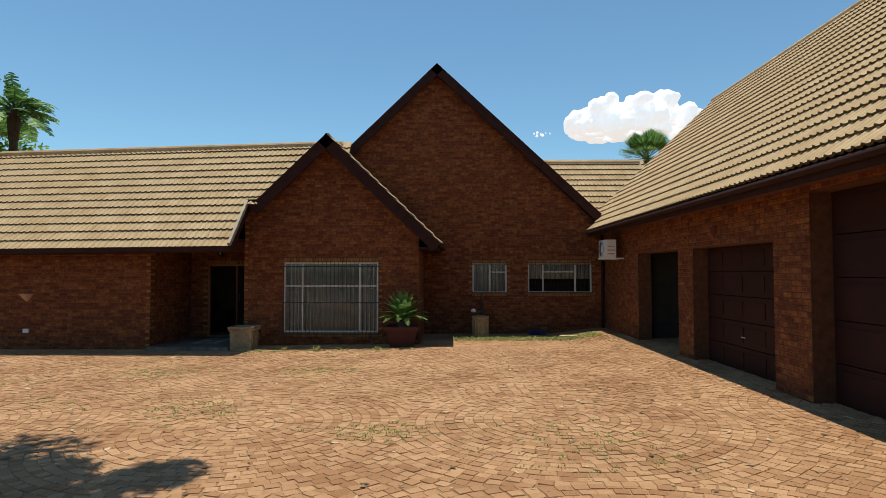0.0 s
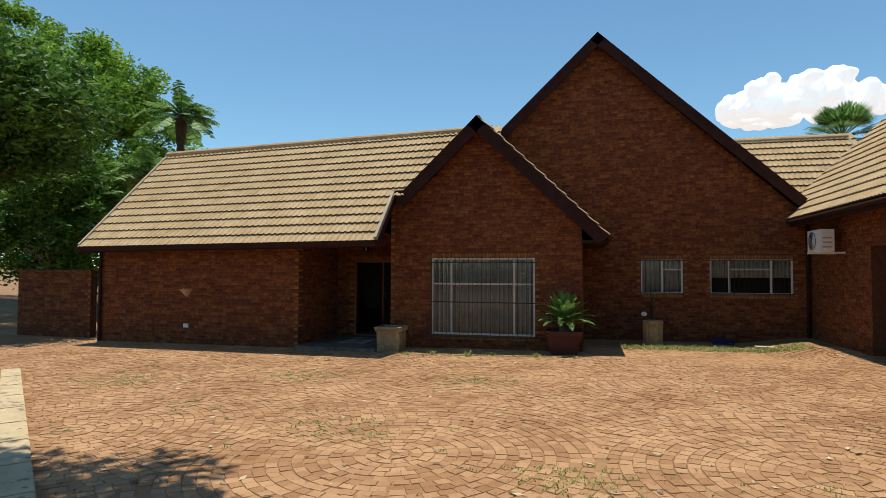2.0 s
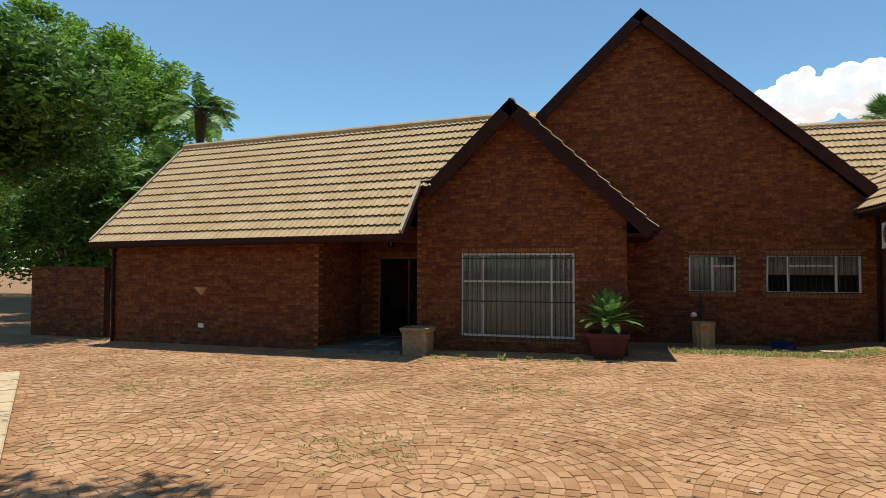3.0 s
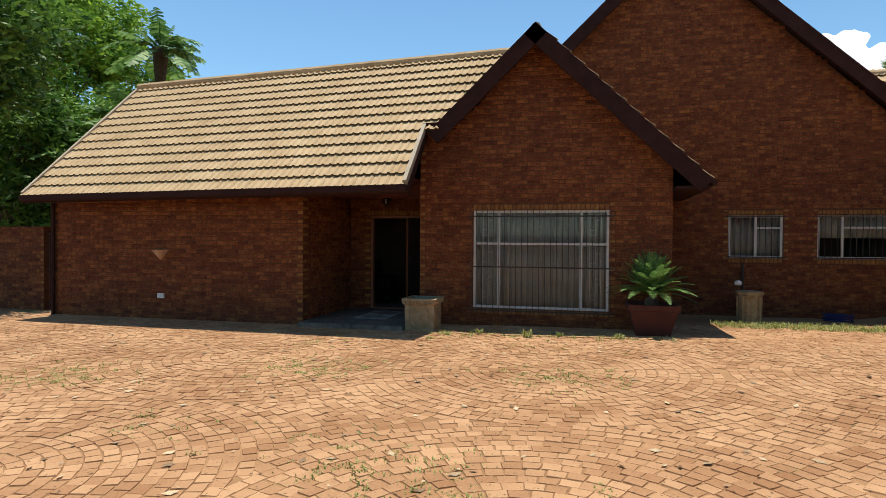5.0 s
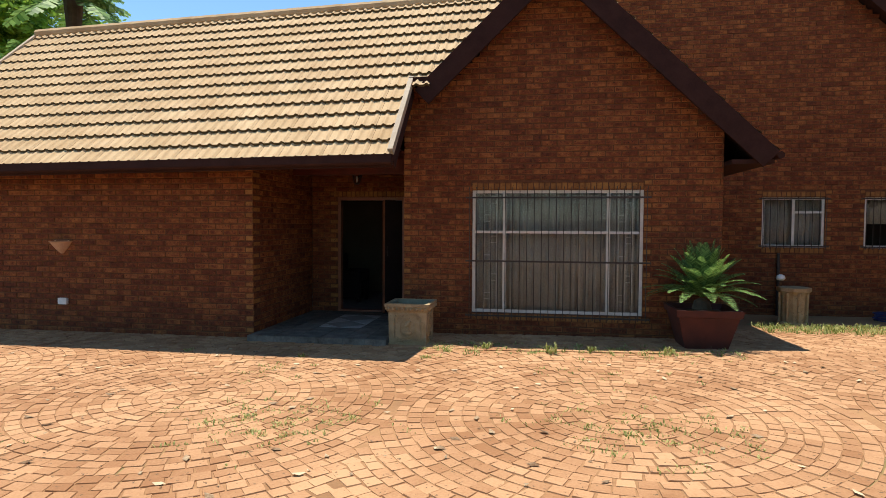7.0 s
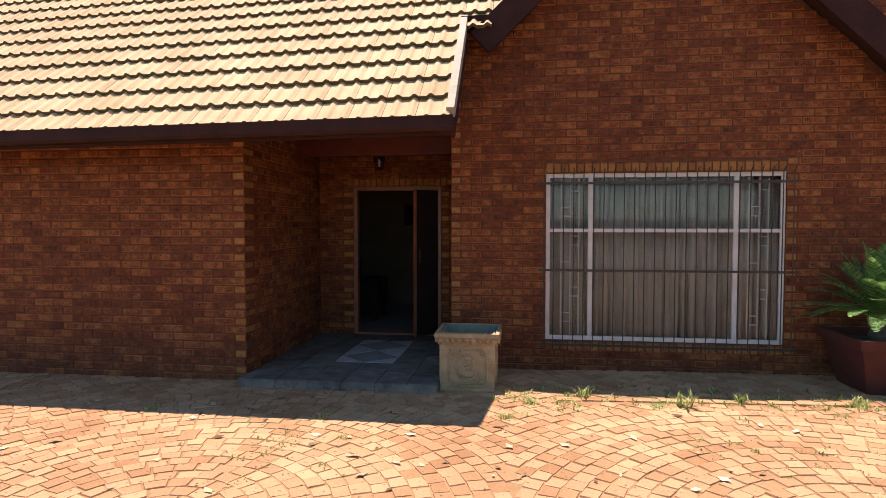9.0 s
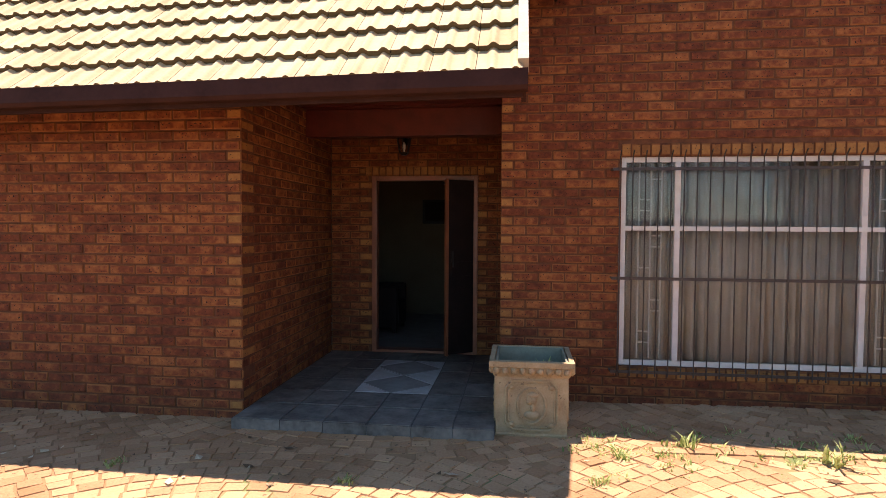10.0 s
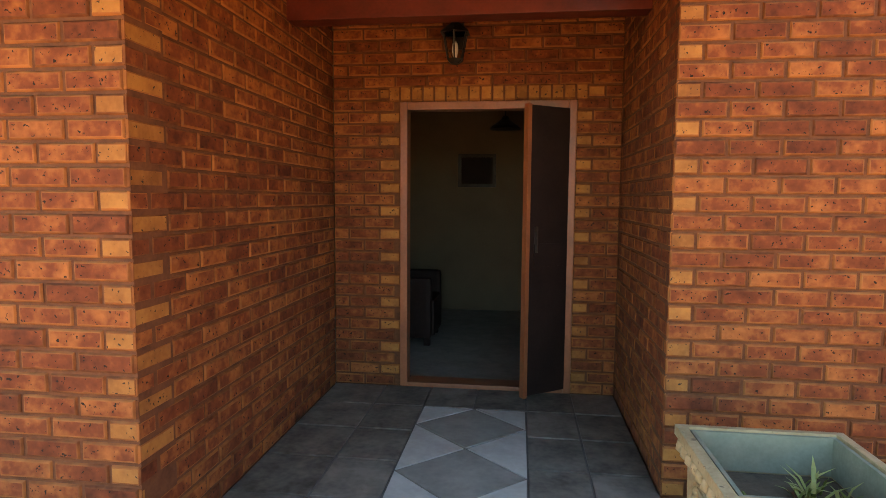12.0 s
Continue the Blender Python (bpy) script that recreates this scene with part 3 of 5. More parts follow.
lay_tiles(roof_garage, (QEX, QFAR, QEZ), (0, -1, 0), (1, 0, PITCH), QFAR - 1.0, (QRZ - QEZ) / math.sin(math.atan(PITCH)) - 0.05,
          keep=lambda c: c.y < 18.5 or c.z > TRZ - PITCH * abs(c.x - BCX), near=(4.5, 9, 4))
ridge_caps(roof_garage, (QRX, 1.0, QRZ), (QRX, QFAR, QRZ))
beam("verge", (QEX + 1.2, QFAR, QEZ + 1.2 * PITCH + 0.06), (QRX, QFAR, QRZ + 0.06), 0.06, 0.14, VERGE, roof_garage)
beam("fascia", (QEX + 0.06, GNEAR, QEZ - 0.005), (QEX + 0.06, 18.45, QEZ - 0.005), 0.03, 0.18, FASCIA, roof_garage)
bm = bmesh.new()
rod(bm, (QEX + 0.0, GNEAR, QEZ - 0.06), (QEX + 0.0, 18.45, QEZ - 0.06), 0.05, seg=12)
part("gutter", bm, FASCIA, roof_garage)
box_part("soffit", (QEX + 0.08, QX, GNEAR, 18.6, QEZ - 0.10, QEZ - 0.075), SOFFIT, roof_garage)

# ---- porch ----
porch = tagged(new("porch_floor"), "low porch slab paved with grey slate-look tiles", "floor", kind="structure")
PZ = 0.06
box_part("slab", (PX0 + 0.004, PX1 - 0.004, 14.80, PYB - 0.004, -0.25, PZ - 0.008), GROUT, porch)
ceiling = tagged(new("ceiling_porch"), "red stained timber boards over the porch", "ceiling", kind="structure")
bm = bmesh.new()
for i in range(13):
    y = 14.74 + i * 0.20
    box(bm, PX0, PX1, y, y + 0.186, 2.78 + (i % 2) * 0.003, 2.80)
part("boards", bm, REDWOOD, ceiling)
porch_beam = tagged(link("porch_beam", (lambda b: (box(b, PX0, PX1, 16.48, 16.62, 2.50, 2.779, 0.006), b)[1])(bmesh.new()), REDWOOD), "red stained timber beam across the porch", "beam", kind="structure")

# front door: frame, open leaf
door = tagged(new("door_1"), "open timber front door in a reddish-brown frame", "door", kind="structure")
for n, d in (("jamb", (DX0, DX0 + 0.055, PYB - 0.01, PYB + 0.12, PZ, DZ1)), ("jamb", (DX1 - 0.055, DX1, PYB - 0.01, PYB + 0.12, PZ, DZ1)),
             ("head", (DX0 + 0.055, DX1 - 0.055, PYB - 0.01, PYB + 0.12, DZ1 - 0.055, DZ1)), ("threshold", (DX0 + 0.055, DX1 - 0.055, PYB - 0.01, PYB + 0.16, PZ - 0.02, PZ + 0.03))):
    box_part(n, d, DOORWOOD, door, 0.006)
leaf = new("leaf")
leaf.parent = door
leaf.matrix_world = pose(DX1 - 0.06, PYB - 0.005, 0, 0, 0, 36)
for n, d, mt in (("panel", (-0.33, 0, -0.02, 0.02, PZ + 0.035, DZ1 - 0.06), DARKWOOD), ("edge_strip", (-0.362, -0.331, -0.024, 0.024, PZ + 0.02, DZ1 - 0.05), DOORWOOD),
                 ("rail", (-0.30, -0.02, -0.03, -0.02, 1.0, 1.16), DARKWOOD), ("handle", (-0.29, -0.28, -0.05, -0.02, 1.1, 1.28), BAR)):
    box_part(n, d, mt, leaf, 0.003)

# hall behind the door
hall = wall_mesh("wall_hall", "cream plastered hall walls, deep shade put into the colour", [(-9.2, -5.6, 20.5, 20.6, 0, 2.7), (-9.2, -9.1, 17.58, 20.5, 0, 2.7), (-5.7, -5.6, 17.58, 20.5, 0, 2.7)], DIM_PLASTER)
tagged(link("floor_hall", (lambda b: (box(b, -9.2, -5.6, 17.51, 20.6, -0.1, PZ - 0.005), b)[1])(bmesh.new()), MID_TILE), "tiled hall floor", "floor", kind="structure")
tagged(link("ceiling_hall", (lambda b: (box(b, -9.2, -5.6, 17.58, 20.6, 2.7, 2.8), b)[1])(bmesh.new()), DIM_PLASTER), "plain hall ceiling", "ceiling", kind="structure")
picture = thing("picture_frame", "small dark framed picture on the hall wall", "picture")
for n, d, mt in (("print", (-7.56, -7.17, 20.475, 20.49, 1.65, 1.98), DARKWOOD), ("frame", (-7.6, -7.56, 20.465, 20.5, 1.61, 2.02), BLACK), ("frame", (-7.17, -7.13, 20.465, 20.5, 1.61, 2.02), BLACK),
                 ("frame", (-7.56, -7.17, 20.465, 20.5, 1.61, 1.65), BLACK), ("frame", (-7.56, -7.17, 20.465, 20.5, 1.98, 2.02), BLACK)):
    box_part(n, d, mt, picture)
pendant = thing("pendant_lamp", "dark metal pendant lamp hanging in the hall", "lamp")
bm = bmesh.new()
lathe(bm, [(0.17, 0.0), (0.15, 0.03), (0.05, 0.10), (0.03, 0.14)], 20, (-7.0, 19.6, 2.22))
part("shade", bm, BLACK, pendant, smooth=False)
bm = bmesh.new()
rod(bm, (-7.0, 19.6, 2.36), (-7.0, 19.6, 2.70), 0.008)
part("cord", bm, BLACK, pendant)
chair = thing("hall_chair", "dark upholstered armchair inside the hall", "chair")
for n, d in (("seat", (-8.12, -7.62, 18.6, 19.15, 0.14, 0.50)), ("backrest", (-8.24, -8.1, 18.55, 19.2, 0.14, 1.05)), ("armrest", (-8.1, -7.64, 18.50, 18.61, 0.14, 0.72)), ("armrest", (-8.1, -7.64, 19.14, 19.25, 0.14, 0.72)),
             ("leg", (-8.2, -8.14, 18.56, 18.62, PZ, 0.145)), ("leg", (-7.72, -7.66, 18.56, 18.62, PZ, 0.145)), ("leg", (-8.2, -8.14, 19.12, 19.18, PZ, 0.145)), ("leg", (-7.72, -7.66, 19.12, 19.18, PZ, 0.145))):
    box_part(n, d, DARKWOOD, chair, 0.045 if n != "leg" else 0.004)

# lantern over the door
lantern = thing("wall_lantern", "dark metal coach lantern with clear panes over the front door", "wall lamp")
lx, ly, lz = -7.28, PYB - 0.2, 2.38
bm = bmesh.new()
lathe(bm, [(0.03, 0.0), (0.055, 0.02), (0.06, 0.03)], 6, (lx, ly, lz))
part("base", bm, BLACK, lantern)
bm = bmesh.new()
lathe(bm, [(0.052, 0.03), (0.085, 0.20)], 6, (lx, ly, lz))
part("glass", bm, GLASS, lantern)
bm = bmesh.new()
for i in range(6):
    a = 2 * math.pi * (i + 0.5) / 6
    rod(bm, (lx + 0.054 * math.cos(a), ly + 0.054 * math.sin(a), lz + 0.03), (lx + 0.087 * math.cos(a), ly + 0.087 * math.sin(a), lz + 0.20), 0.006, seg=5)
part("cage", bm, BLACK, lantern)
bm = bmesh.new()
lathe(bm, [(0.11, 0.20), (0.10, 0.215), (0.03, 0.27), (0.012, 0.30)], 6, (lx, ly, lz))
part("cap", bm, BLACK, lantern)
bm = bmesh.new()
rod(bm, (lx, ly, lz + 0.29), (lx, PYB - 0.01, lz + 0.26), 0.012)
box(bm, lx - 0.04, lx + 0.04, PYB - 0.02, PYB + 0.002, lz + 0.14, lz + 0.32)
part("bracket", bm, BLACK, lantern)
bm = bmesh.new()
lathe(bm, [(0.012, 0.04), (0.022, 0.09), (0.018, 0.13), (0.006, 0.15)], 10, (lx, ly, lz))
part("bulb", bm, WHITE, lantern, smooth=True)


# ---- windows ----
def window(name, label, w, y, mullions, transoms, cover, room_depth=1.2):
    x0, x1, z0, z1 = w
    win = tagged(new(name), label, "window", kind="structure")
    t, d = 0.045, (y + 0.03, y + 0.075)
    bm = bmesh.new()
    box(bm, x0, x0 + t, *d, z0, z1, 0.004)
    box(bm, x1 - t, x1, *d, z0, z1, 0.004)
    box(bm, x0 + t, x1 - t, *d, z0, z0 + t, 0.004)
    box(bm, x0 + t, x1 - t, *d, z1 - t, z1, 0.004)
    part("window_frame", bm, FRAME_WHITE, win, "off-white painted steel frame")
    for m in mullions:
        box_part("mullion", (m - 0.024, m + 0.024, y + 0.026, y + 0.078, z0 + t, z1 - t), FRAME_WHITE, win, 0.003)
    for a, b, z in transoms:
        box_part("transom", (a, b, y + 0.028, y + 0.076, z - 0.02, z + 0.02), FRAME_WHITE, win, 0.003)
    xs = [x0 + t / 2, *mullions, x1 - t / 2]
    for a, b in zip(xs, xs[1:]):
        zs = [z0 + t / 2, *sorted(z for p, q, z in transoms if p < (a + b) / 2 < q), z1 - t / 2]
        for c, e in zip(zs, zs[1:]):
            bm = bmesh.new()
            box(bm, a, b, y + 0.05, y + 0.054, c, e)
            g = part("pane", bm, GLASS, win)
            g.visible_shadow = False
    # curtain with folds
    cx0, cx1, cz0, cz1 = cover
    n = int((cx1 - cx0) / 0.02)
    vs, fs = [], []
    for i in range(n + 1):
        x = cx0 + (cx1 - cx0) * i / n
        f = 0.042 * math.sin(x * 58 + 2.4 * math.sin(x * 7)) + 0.014 * math.sin(x * 97)
        vs += [(x, y + 0.20 + f, cz0), (x, y + 0.20 + f * 0.8, cz1)]
    for i in range(n):
        fs.append((2 * i, 2 * i + 2, 2 * i + 3, 2 * i + 1))
    cur = tagged(soup("curtain", vs, fs, [CURTAIN]), "grey-beige pleated curtain drawn behind the window", "curtain")
    cur.data.polygons.foreach_set("use_smooth", [True] * len(fs))
    sol = cur.modifiers.new("thickness", "SOLIDIFY")
    sol.thickness = 0.004
    wall_mesh("wall_room", "room behind the window, dimness put into its colour", [(x0 - 0.3, x1 + 0.3, y + room_depth, y + room_depth + 0.05, 0, 2.7), (x0 - 0.35, x0 - 0.3, y + 0.24, y + room_depth, 0, 2.7),
              (x1 + 0.3, x1 + 0.35, y + 0.24, y + room_depth, 0, 2.7), (x0 - 0.3, x1 + 0.3, y + 0.24, y + room_depth, 2.65, 2.7), (x0 - 0.3, x1 + 0.3, y + 0.24, y + room_depth, 0, 0.05)], DIM_ROOM)
    return win


M1, M2, TZ = -4.57, -3.03, 1.56
win_1 = window("window_1", "large off-white steel window with curtains behind bars", (WX0, WX1, WZ0, WZ1), GY, [M1, M2], [(WX0 + 0.03, WX1 - 0.03, TZ)], (WX0 - 0.1, WX1 + 0.1, 0.2, 2.4))
win_2 = window("window_2", "small off-white steel window with a pale curtain", W2, BY, [0.62], [(0.64, W2[1] - 0.03, 1.93)], (W2[0] - 0.05, W2[1] + 0.05, 1.2, 2.3))
win_3 = window("window_3", "wide off-white steel window with a half-drawn blind", W3, BY, [2.29, 3.29], [(2.31, 3.27, 1.94)], (W3[0] - 0.05, W3[1] + 0.05, 1.72, 2.3))


def burglar_bars(name, label, w, y, spacing, rails, hooked):
    """Upright bars before a window, tied by flat rails and bolted to the wall."""
    x0, x1, z0, z1 = w
    g = thing(name, label, "window bars")
    n = round((x1 - x0) / spacing)
    for i in range(n + 1):
        x = x0 + (x1 - x0) * i / n
        bm = bmesh.new()
        rod(bm, (x, y, z0), (x, y, z1), 0.006, seg=6)
        if hooked:
            rod(bm, (x, y, z1 - 0.003), (x, y - 0.05, z1 + 0.05), 0.006, seg=6)
        part("bar", bm, BAR, g)
    for z in rails:
        bm = bmesh.new()
        box(bm, x0 - 0.06, x1 + 0.06, y + 0.007, y + 0.013, z - 0.013, z + 0.013)
        for x in (x0 - 0.055, x1 + 0.055):
            rod(bm, (x, y + 0.01, z), (x, y + 0.12, z), 0.008, seg=6)
        part("rail", bm, BAR, g)
    return g


burglar_bars("burglar_bars", "dark steel upright bars with bent tips over the large window", (WX0 - 0.03, WX1 + 0.03, WZ0 - 0.07, WZ1 - 0.01), GY - 0.10, 0.108, (0.29, 1.12, 2.08), True)
burglar_bars("burglar_bars", "thin steel bars over the small window", (W2[0], W2[1], W2[2] - 0.03, W2[3]), BY - 0.06, 0.115, (1.30, 2.18), False)
burglar_bars("burglar_bars", "thin steel bars over the wide window", (W3[0], W3[1], W3[2] - 0.03, W3[3]), BY - 0.06, 0.115, (1.30, 2.18), False)


def inner_grille(x0, x1, z0, z1, y):
    """White scroll-free lattice behind the side panes."""
    g = thing("inner_grille", "thin pale steel lattice behind a side pane", "window grille", "lattices behind the side panes")
    bm = bmesh.new()
    w = x1 - x0
    for f in (0.3, 0.55, 0.78):
        rod(bm, (x0 + w * f, y, z0), (x0 + w * f, y, z1), 0.008, seg=5)
    part("upright", bm, FRAME_WHITE, g)
    bm = bmesh.new()
    n = max(2, round((z1 - z0) / 0.3))
    for i in range(n):
        z = z0 + (z1 - z0) * (i + 0.5) / n
        a, b = ((0.3, 0.55), (0.55, 0.78))[i % 2]
        rod(bm, (x0 + w * a, y, z), (x0 + w * b, y, z), 0.008, seg=5)
        rod(bm, (x0 + w * a, y, z + 0.1), (x0 + w * b, y, z + 0.1), 0.008, seg=5)
    tagged(part("crossbar", bm, FRAME_WHITE, g), kind="stuff")


for a, b in ((WX0 + 0.05, M1 - 0.03), (M2 + 0.03, WX1 - 0.05)):
    inner_grille(a, b, WZ0 + 0.05, TZ - 0.02, GY + 0.10)
    inner_grille(a, b, TZ + 0.02, WZ1 - 0.05, GY + 0.10)


# ---- garage doors ----
def garage_door(name, label, y0, y1, top, x):
    d = tagged(new(name), label, "garage door", kind="structure")
    z0 = ground_z(QX, (y0 + y1) / 2) - 0.02
    n = 5
    for i in range(n):
        a, b = z0 + (top - z0) * i / n, z0 + (top - z0) * (i + 1) / n - 0.012
        bm = bmesh.new()
        box(bm, x, x + 0.04, y0, y1, a, b, 0.006)
        k = 4
        for j in range(k):
            p, q = y0 + (y1 - y0) * j / k + 0.08, y0 + (y1 - y0) * (j + 1) / k - 0.08
            box(bm, x - 0.012, x, p, q, a + 0.08, b - 0.08, 0.004)
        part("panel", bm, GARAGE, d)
    bm = bmesh.new()
    rod(bm, (x - 0.05, (y0 + y1) / 2 - 0.06, z0 + 0.62), (x - 0.05, (y0 + y1) / 2 + 0.06, z0 + 0.62), 0.01)
    part("handle", bm, WHITE, d)


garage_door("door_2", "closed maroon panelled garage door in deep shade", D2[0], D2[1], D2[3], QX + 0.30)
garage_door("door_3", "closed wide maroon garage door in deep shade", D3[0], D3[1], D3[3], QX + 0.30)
wall_mesh("wall_garage_inside", "inside walls of the open garage bay, coloured dark for shade", [(8.0, 8.1, 12.3, 15.8, -0.1, 2.6), (QX + 0.35, 8.0, 12.3, 12.4, -0.1, 2.6), (QX + 0.35, 8.0, 15.7, 15.8, -0.1, 2.6), (QX + 0.35, 8.1, 12.3, 15.8, 2.6, 2.7)], DIM_ROOM)


def half_bowl_lamp(name, label, x, y, z, r, facing, mat):
    """A half-cone uplighter on a wall."""
    t = thing(name, label, "wall lamp")
    bm = bmesh.new()
    rings = []
    for k, (f, dz) in enumerate(((1.0, 0.0), (0.86, -0.02), (0.52, -0.11), (0.12, -0.19))):
        rings.append([bm.verts.new((x + facing[1] * r * f * math.cos(math.pi * i / 10) + facing[0] * r * f * math.sin(math.pi * i / 10),
                                    y + facing[0] * r * f * math.cos(math.pi * i / 10) + facing[1] * r * f * math.sin(math.pi * i / 10), z + dz)) for i in range(11)])
    for p, q in zip(rings, rings[1:]):
        for i in range(10):
            bm.faces.new((p[i], p[i + 1], q[i + 1], q[i]))
    bm.faces.new(rings[0])
    bm.faces.new(rings[-1])
    bmesh.ops.recalc_face_normals(bm, faces=bm.faces[:])
    part("bowl", bm, mat, t)
    bm = bmesh.new()
    if facing[1]:
        box(bm, x - r * 0.8, x + r * 0.8, y - 0.001, y + 0.006, z - 0.02, z + 0.02)
    else:
        box(bm, x - 0.006, x + 0.001, y - r * 0.8, y + r * 0.8, z - 0.02, z + 0.02)
    part("backplate", bm, mat, t)


half_bowl_lamp("wall_uplighter", "pale clay half-cone uplighter on the brick wall", -11.36, LWY, 1.38, 0.19, (0, -1), CLAY)
half_bowl_lamp("wall_uplighter", "small dark half-cone lamp on the garage wall", QX, 10.9, 2.74, 0.11, (-1, 0), TERRACOTTA)
outlet = thing("wall_outlet", "small white weatherproof socket low on the brick wall", "socket")
box_part("cover", (-11.42, -11.27, LWY - 0.05, LWY + 0.001, 0.40, 0.50), WHITE, outlet, 0.01)

# air conditioner on the garage wall
ac = thing("air_conditioner", "white outdoor air conditioner unit on a wall bracket", "air conditioner")
ax0, ax1, ay0, ay1, az0, az1 = 3.66, 3.96, 16.45, 17.2, 2.33, 2.83
box_part("casing", (ax0, ax1, ay0, ay1, az0, az1), WHITE, ac, 0.02)
bm = bmesh.new()
m = Matrix.Translation((ax0 - 0.006, ay1 - 0.32, (az0 + az1) / 2)) @ pose(0, 0, 0, 0, 90, 0)
bmesh.ops.create_cone(bm, cap_ends=True, segments=28, radius1=0.21, radius2=0.21, depth=0.012, matrix=m)
fan_opening = part("fan_opening", bm, BLACK, ac)
for i in range(5):
    bm = bmesh.new()
    bmesh.ops.create_cone(bm, cap_ends=False, segments=28, radius1=0.04 * (i + 1), radius2=0.04 * (i + 1) + 0.006, depth=0.008, matrix=Matrix.Translation((ax0 - 0.016, ay1 - 0.32, (az0 + az1) / 2)) @ pose(0, 0, 0, 0, 90, 0))
    part("grille_ring", bm, WHITE, fan_opening)
for z in (2.42, 2.52, 2.62):
    box_part("louvre", (ax0 + 0.06, ax1 - 0.05, ay0 - 0.008, ay0 + 0.001, z, z + 0.035), CLAY, ac)
for y in (ay0 + 0.12, ay1 - 0.12):
    box_part("bracket", (ax0 - 0.04, QX + 0.002, y - 0.02, y + 0.02, az0 - 0.04, az0 - 0.001), WHITE, ac)

# ---- pots ----
pot = thing("stone_planter", "square weathered cast stone planter with relief panels and an egg-and-dart rim", "planter")
px, py, pz, pw = -5.86, 15.20, ground_z(-5.86, 15.2) - 0.01, 0.275
bm = bmesh.new()
lathe(bm, [(pw * 0.98, 0.0), (pw, 0.02), (pw * 0.97, 0.03), (pw * 1.0, 0.46), (pw * 1.05, 0.48), (pw * 1.12, 0.535), (pw * 1.16, 0.545), (pw * 1.16, 0.585), (pw * 1.02, 0.59), (pw * 0.98, 0.50), (pw * 0.96, 0.42)], 4, (px, py, pz), True, False)
part("body", bm, STONE, pot)
for k in range(4):
    q = bmesh.new()
    box(q, -pw * 0.93, pw * 0.985, -pw * 0.985, -pw * 0.93, 0.43, 0.583)
    q.transform(Matrix.Translation((px, py, pz)) @ Matrix.Rotation(k * math.pi / 2, 4, "Z"))
    part("lining", q, STONE_IN, pot, "grey-green cement lining")
bm = bmesh.new()
box(bm, px - pw * 0.93, px + pw * 0.93, py - pw * 0.93, py + pw * 0.93, pz + 0.38, pz + 0.425)
part("soil", bm, SOIL, pot)
for ang in range(4):
    m = Matrix.Translation((px, py, pz)) @ Matrix.Rotation(ang * math.pi / 2, 4, "Z")
    bm = bmesh.new()
    f = -pw * 0.99 - 0.004
    # a double roll with cut corners round the panel
    for w, lo, hi, cut, rr in ((0.195, 0.06, 0.435, 0.055, 0.010), (0.172, 0.083, 0.412, 0.05, 0.006)):
        ring = [(-w + cut, lo), (w - cut, lo), (w, lo + cut), (w, hi - cut), (w - cut, hi), (-w + cut, hi), (-w, hi - cut), (-w, lo + cut)]
        for k in range(8):
            (xa, za), (xb, zb) = ring[k], ring[(k + 1) % 8]
            rod(bm, (xa, f, za), (xb, f, zb), rr, seg=6)
    bm.transform(m)
    part("panel_moulding", bm, STONE, pot)
    bm = bmesh.new()
    n = 28
    for i in range(n):
        a0, a1 = 2 * math.pi * i / n, 2 * math.pi * (i + 1) / n
        rod(bm, (0.105 * math.cos(a0), f - 0.004, 0.245 + 0.135 * math.sin(a0)), (0.105 * math.cos(a1), f - 0.004, 0.245 + 0.135 * math.sin(a1)), 0.009, seg=6)
    bm.transform(m)
    part("oval_moulding", bm, STONE, pot)
    bm = bmesh.new()
    for cx, cz, rx, rz in ((0.004, 0.295, 0.040, 0.046), (0.012, 0.325, 0.046, 0.026), (-0.018, 0.275, 0.022, 0.026), (0.010, 0.23, 0.020, 0.04), (0.006, 0.175, 0.062, 0.036)):
        r = bmesh.ops.create_icosphere(bm, subdivisions=2, radius=1)
        for v in r["verts"]:
            v.co = Vector((cx + v.co.x * rx, f + 0.004 + v.co.y * 0.026, cz + v.co.z * rz))
    for sx in (-1, 1):
        for cz in (0.10, 0.385):
            r = bmesh.ops.create_icosphere(bm, subdivisions=2, radius=1)
            for v in r["verts"]:
                v.co = Vector((sx * 0.15 + v.co.x * 0.026, f + 0.004 + v.co.y * 0.018, cz + v.co.z * 0.02))
    bm.transform(m)
    tagged(part("relief", bm, STONE, pot, smooth=True), kind="stuff")
    for i in range(9):
        bm = bmesh.new()
        r = bmesh.ops.create_icosphere(bm, subdivisions=1, radius=1)
        for v in r["verts"]:
            v.co = Vector(((i - 4) * 0.066 + v.co.x * 0.030, -pw * 1.10 + v.co.y * 0.026, 0.515 + v.co.z * 0.036))
        bm.transform(m)
        part("rim_bead", bm, STONE, pot, smooth=True)


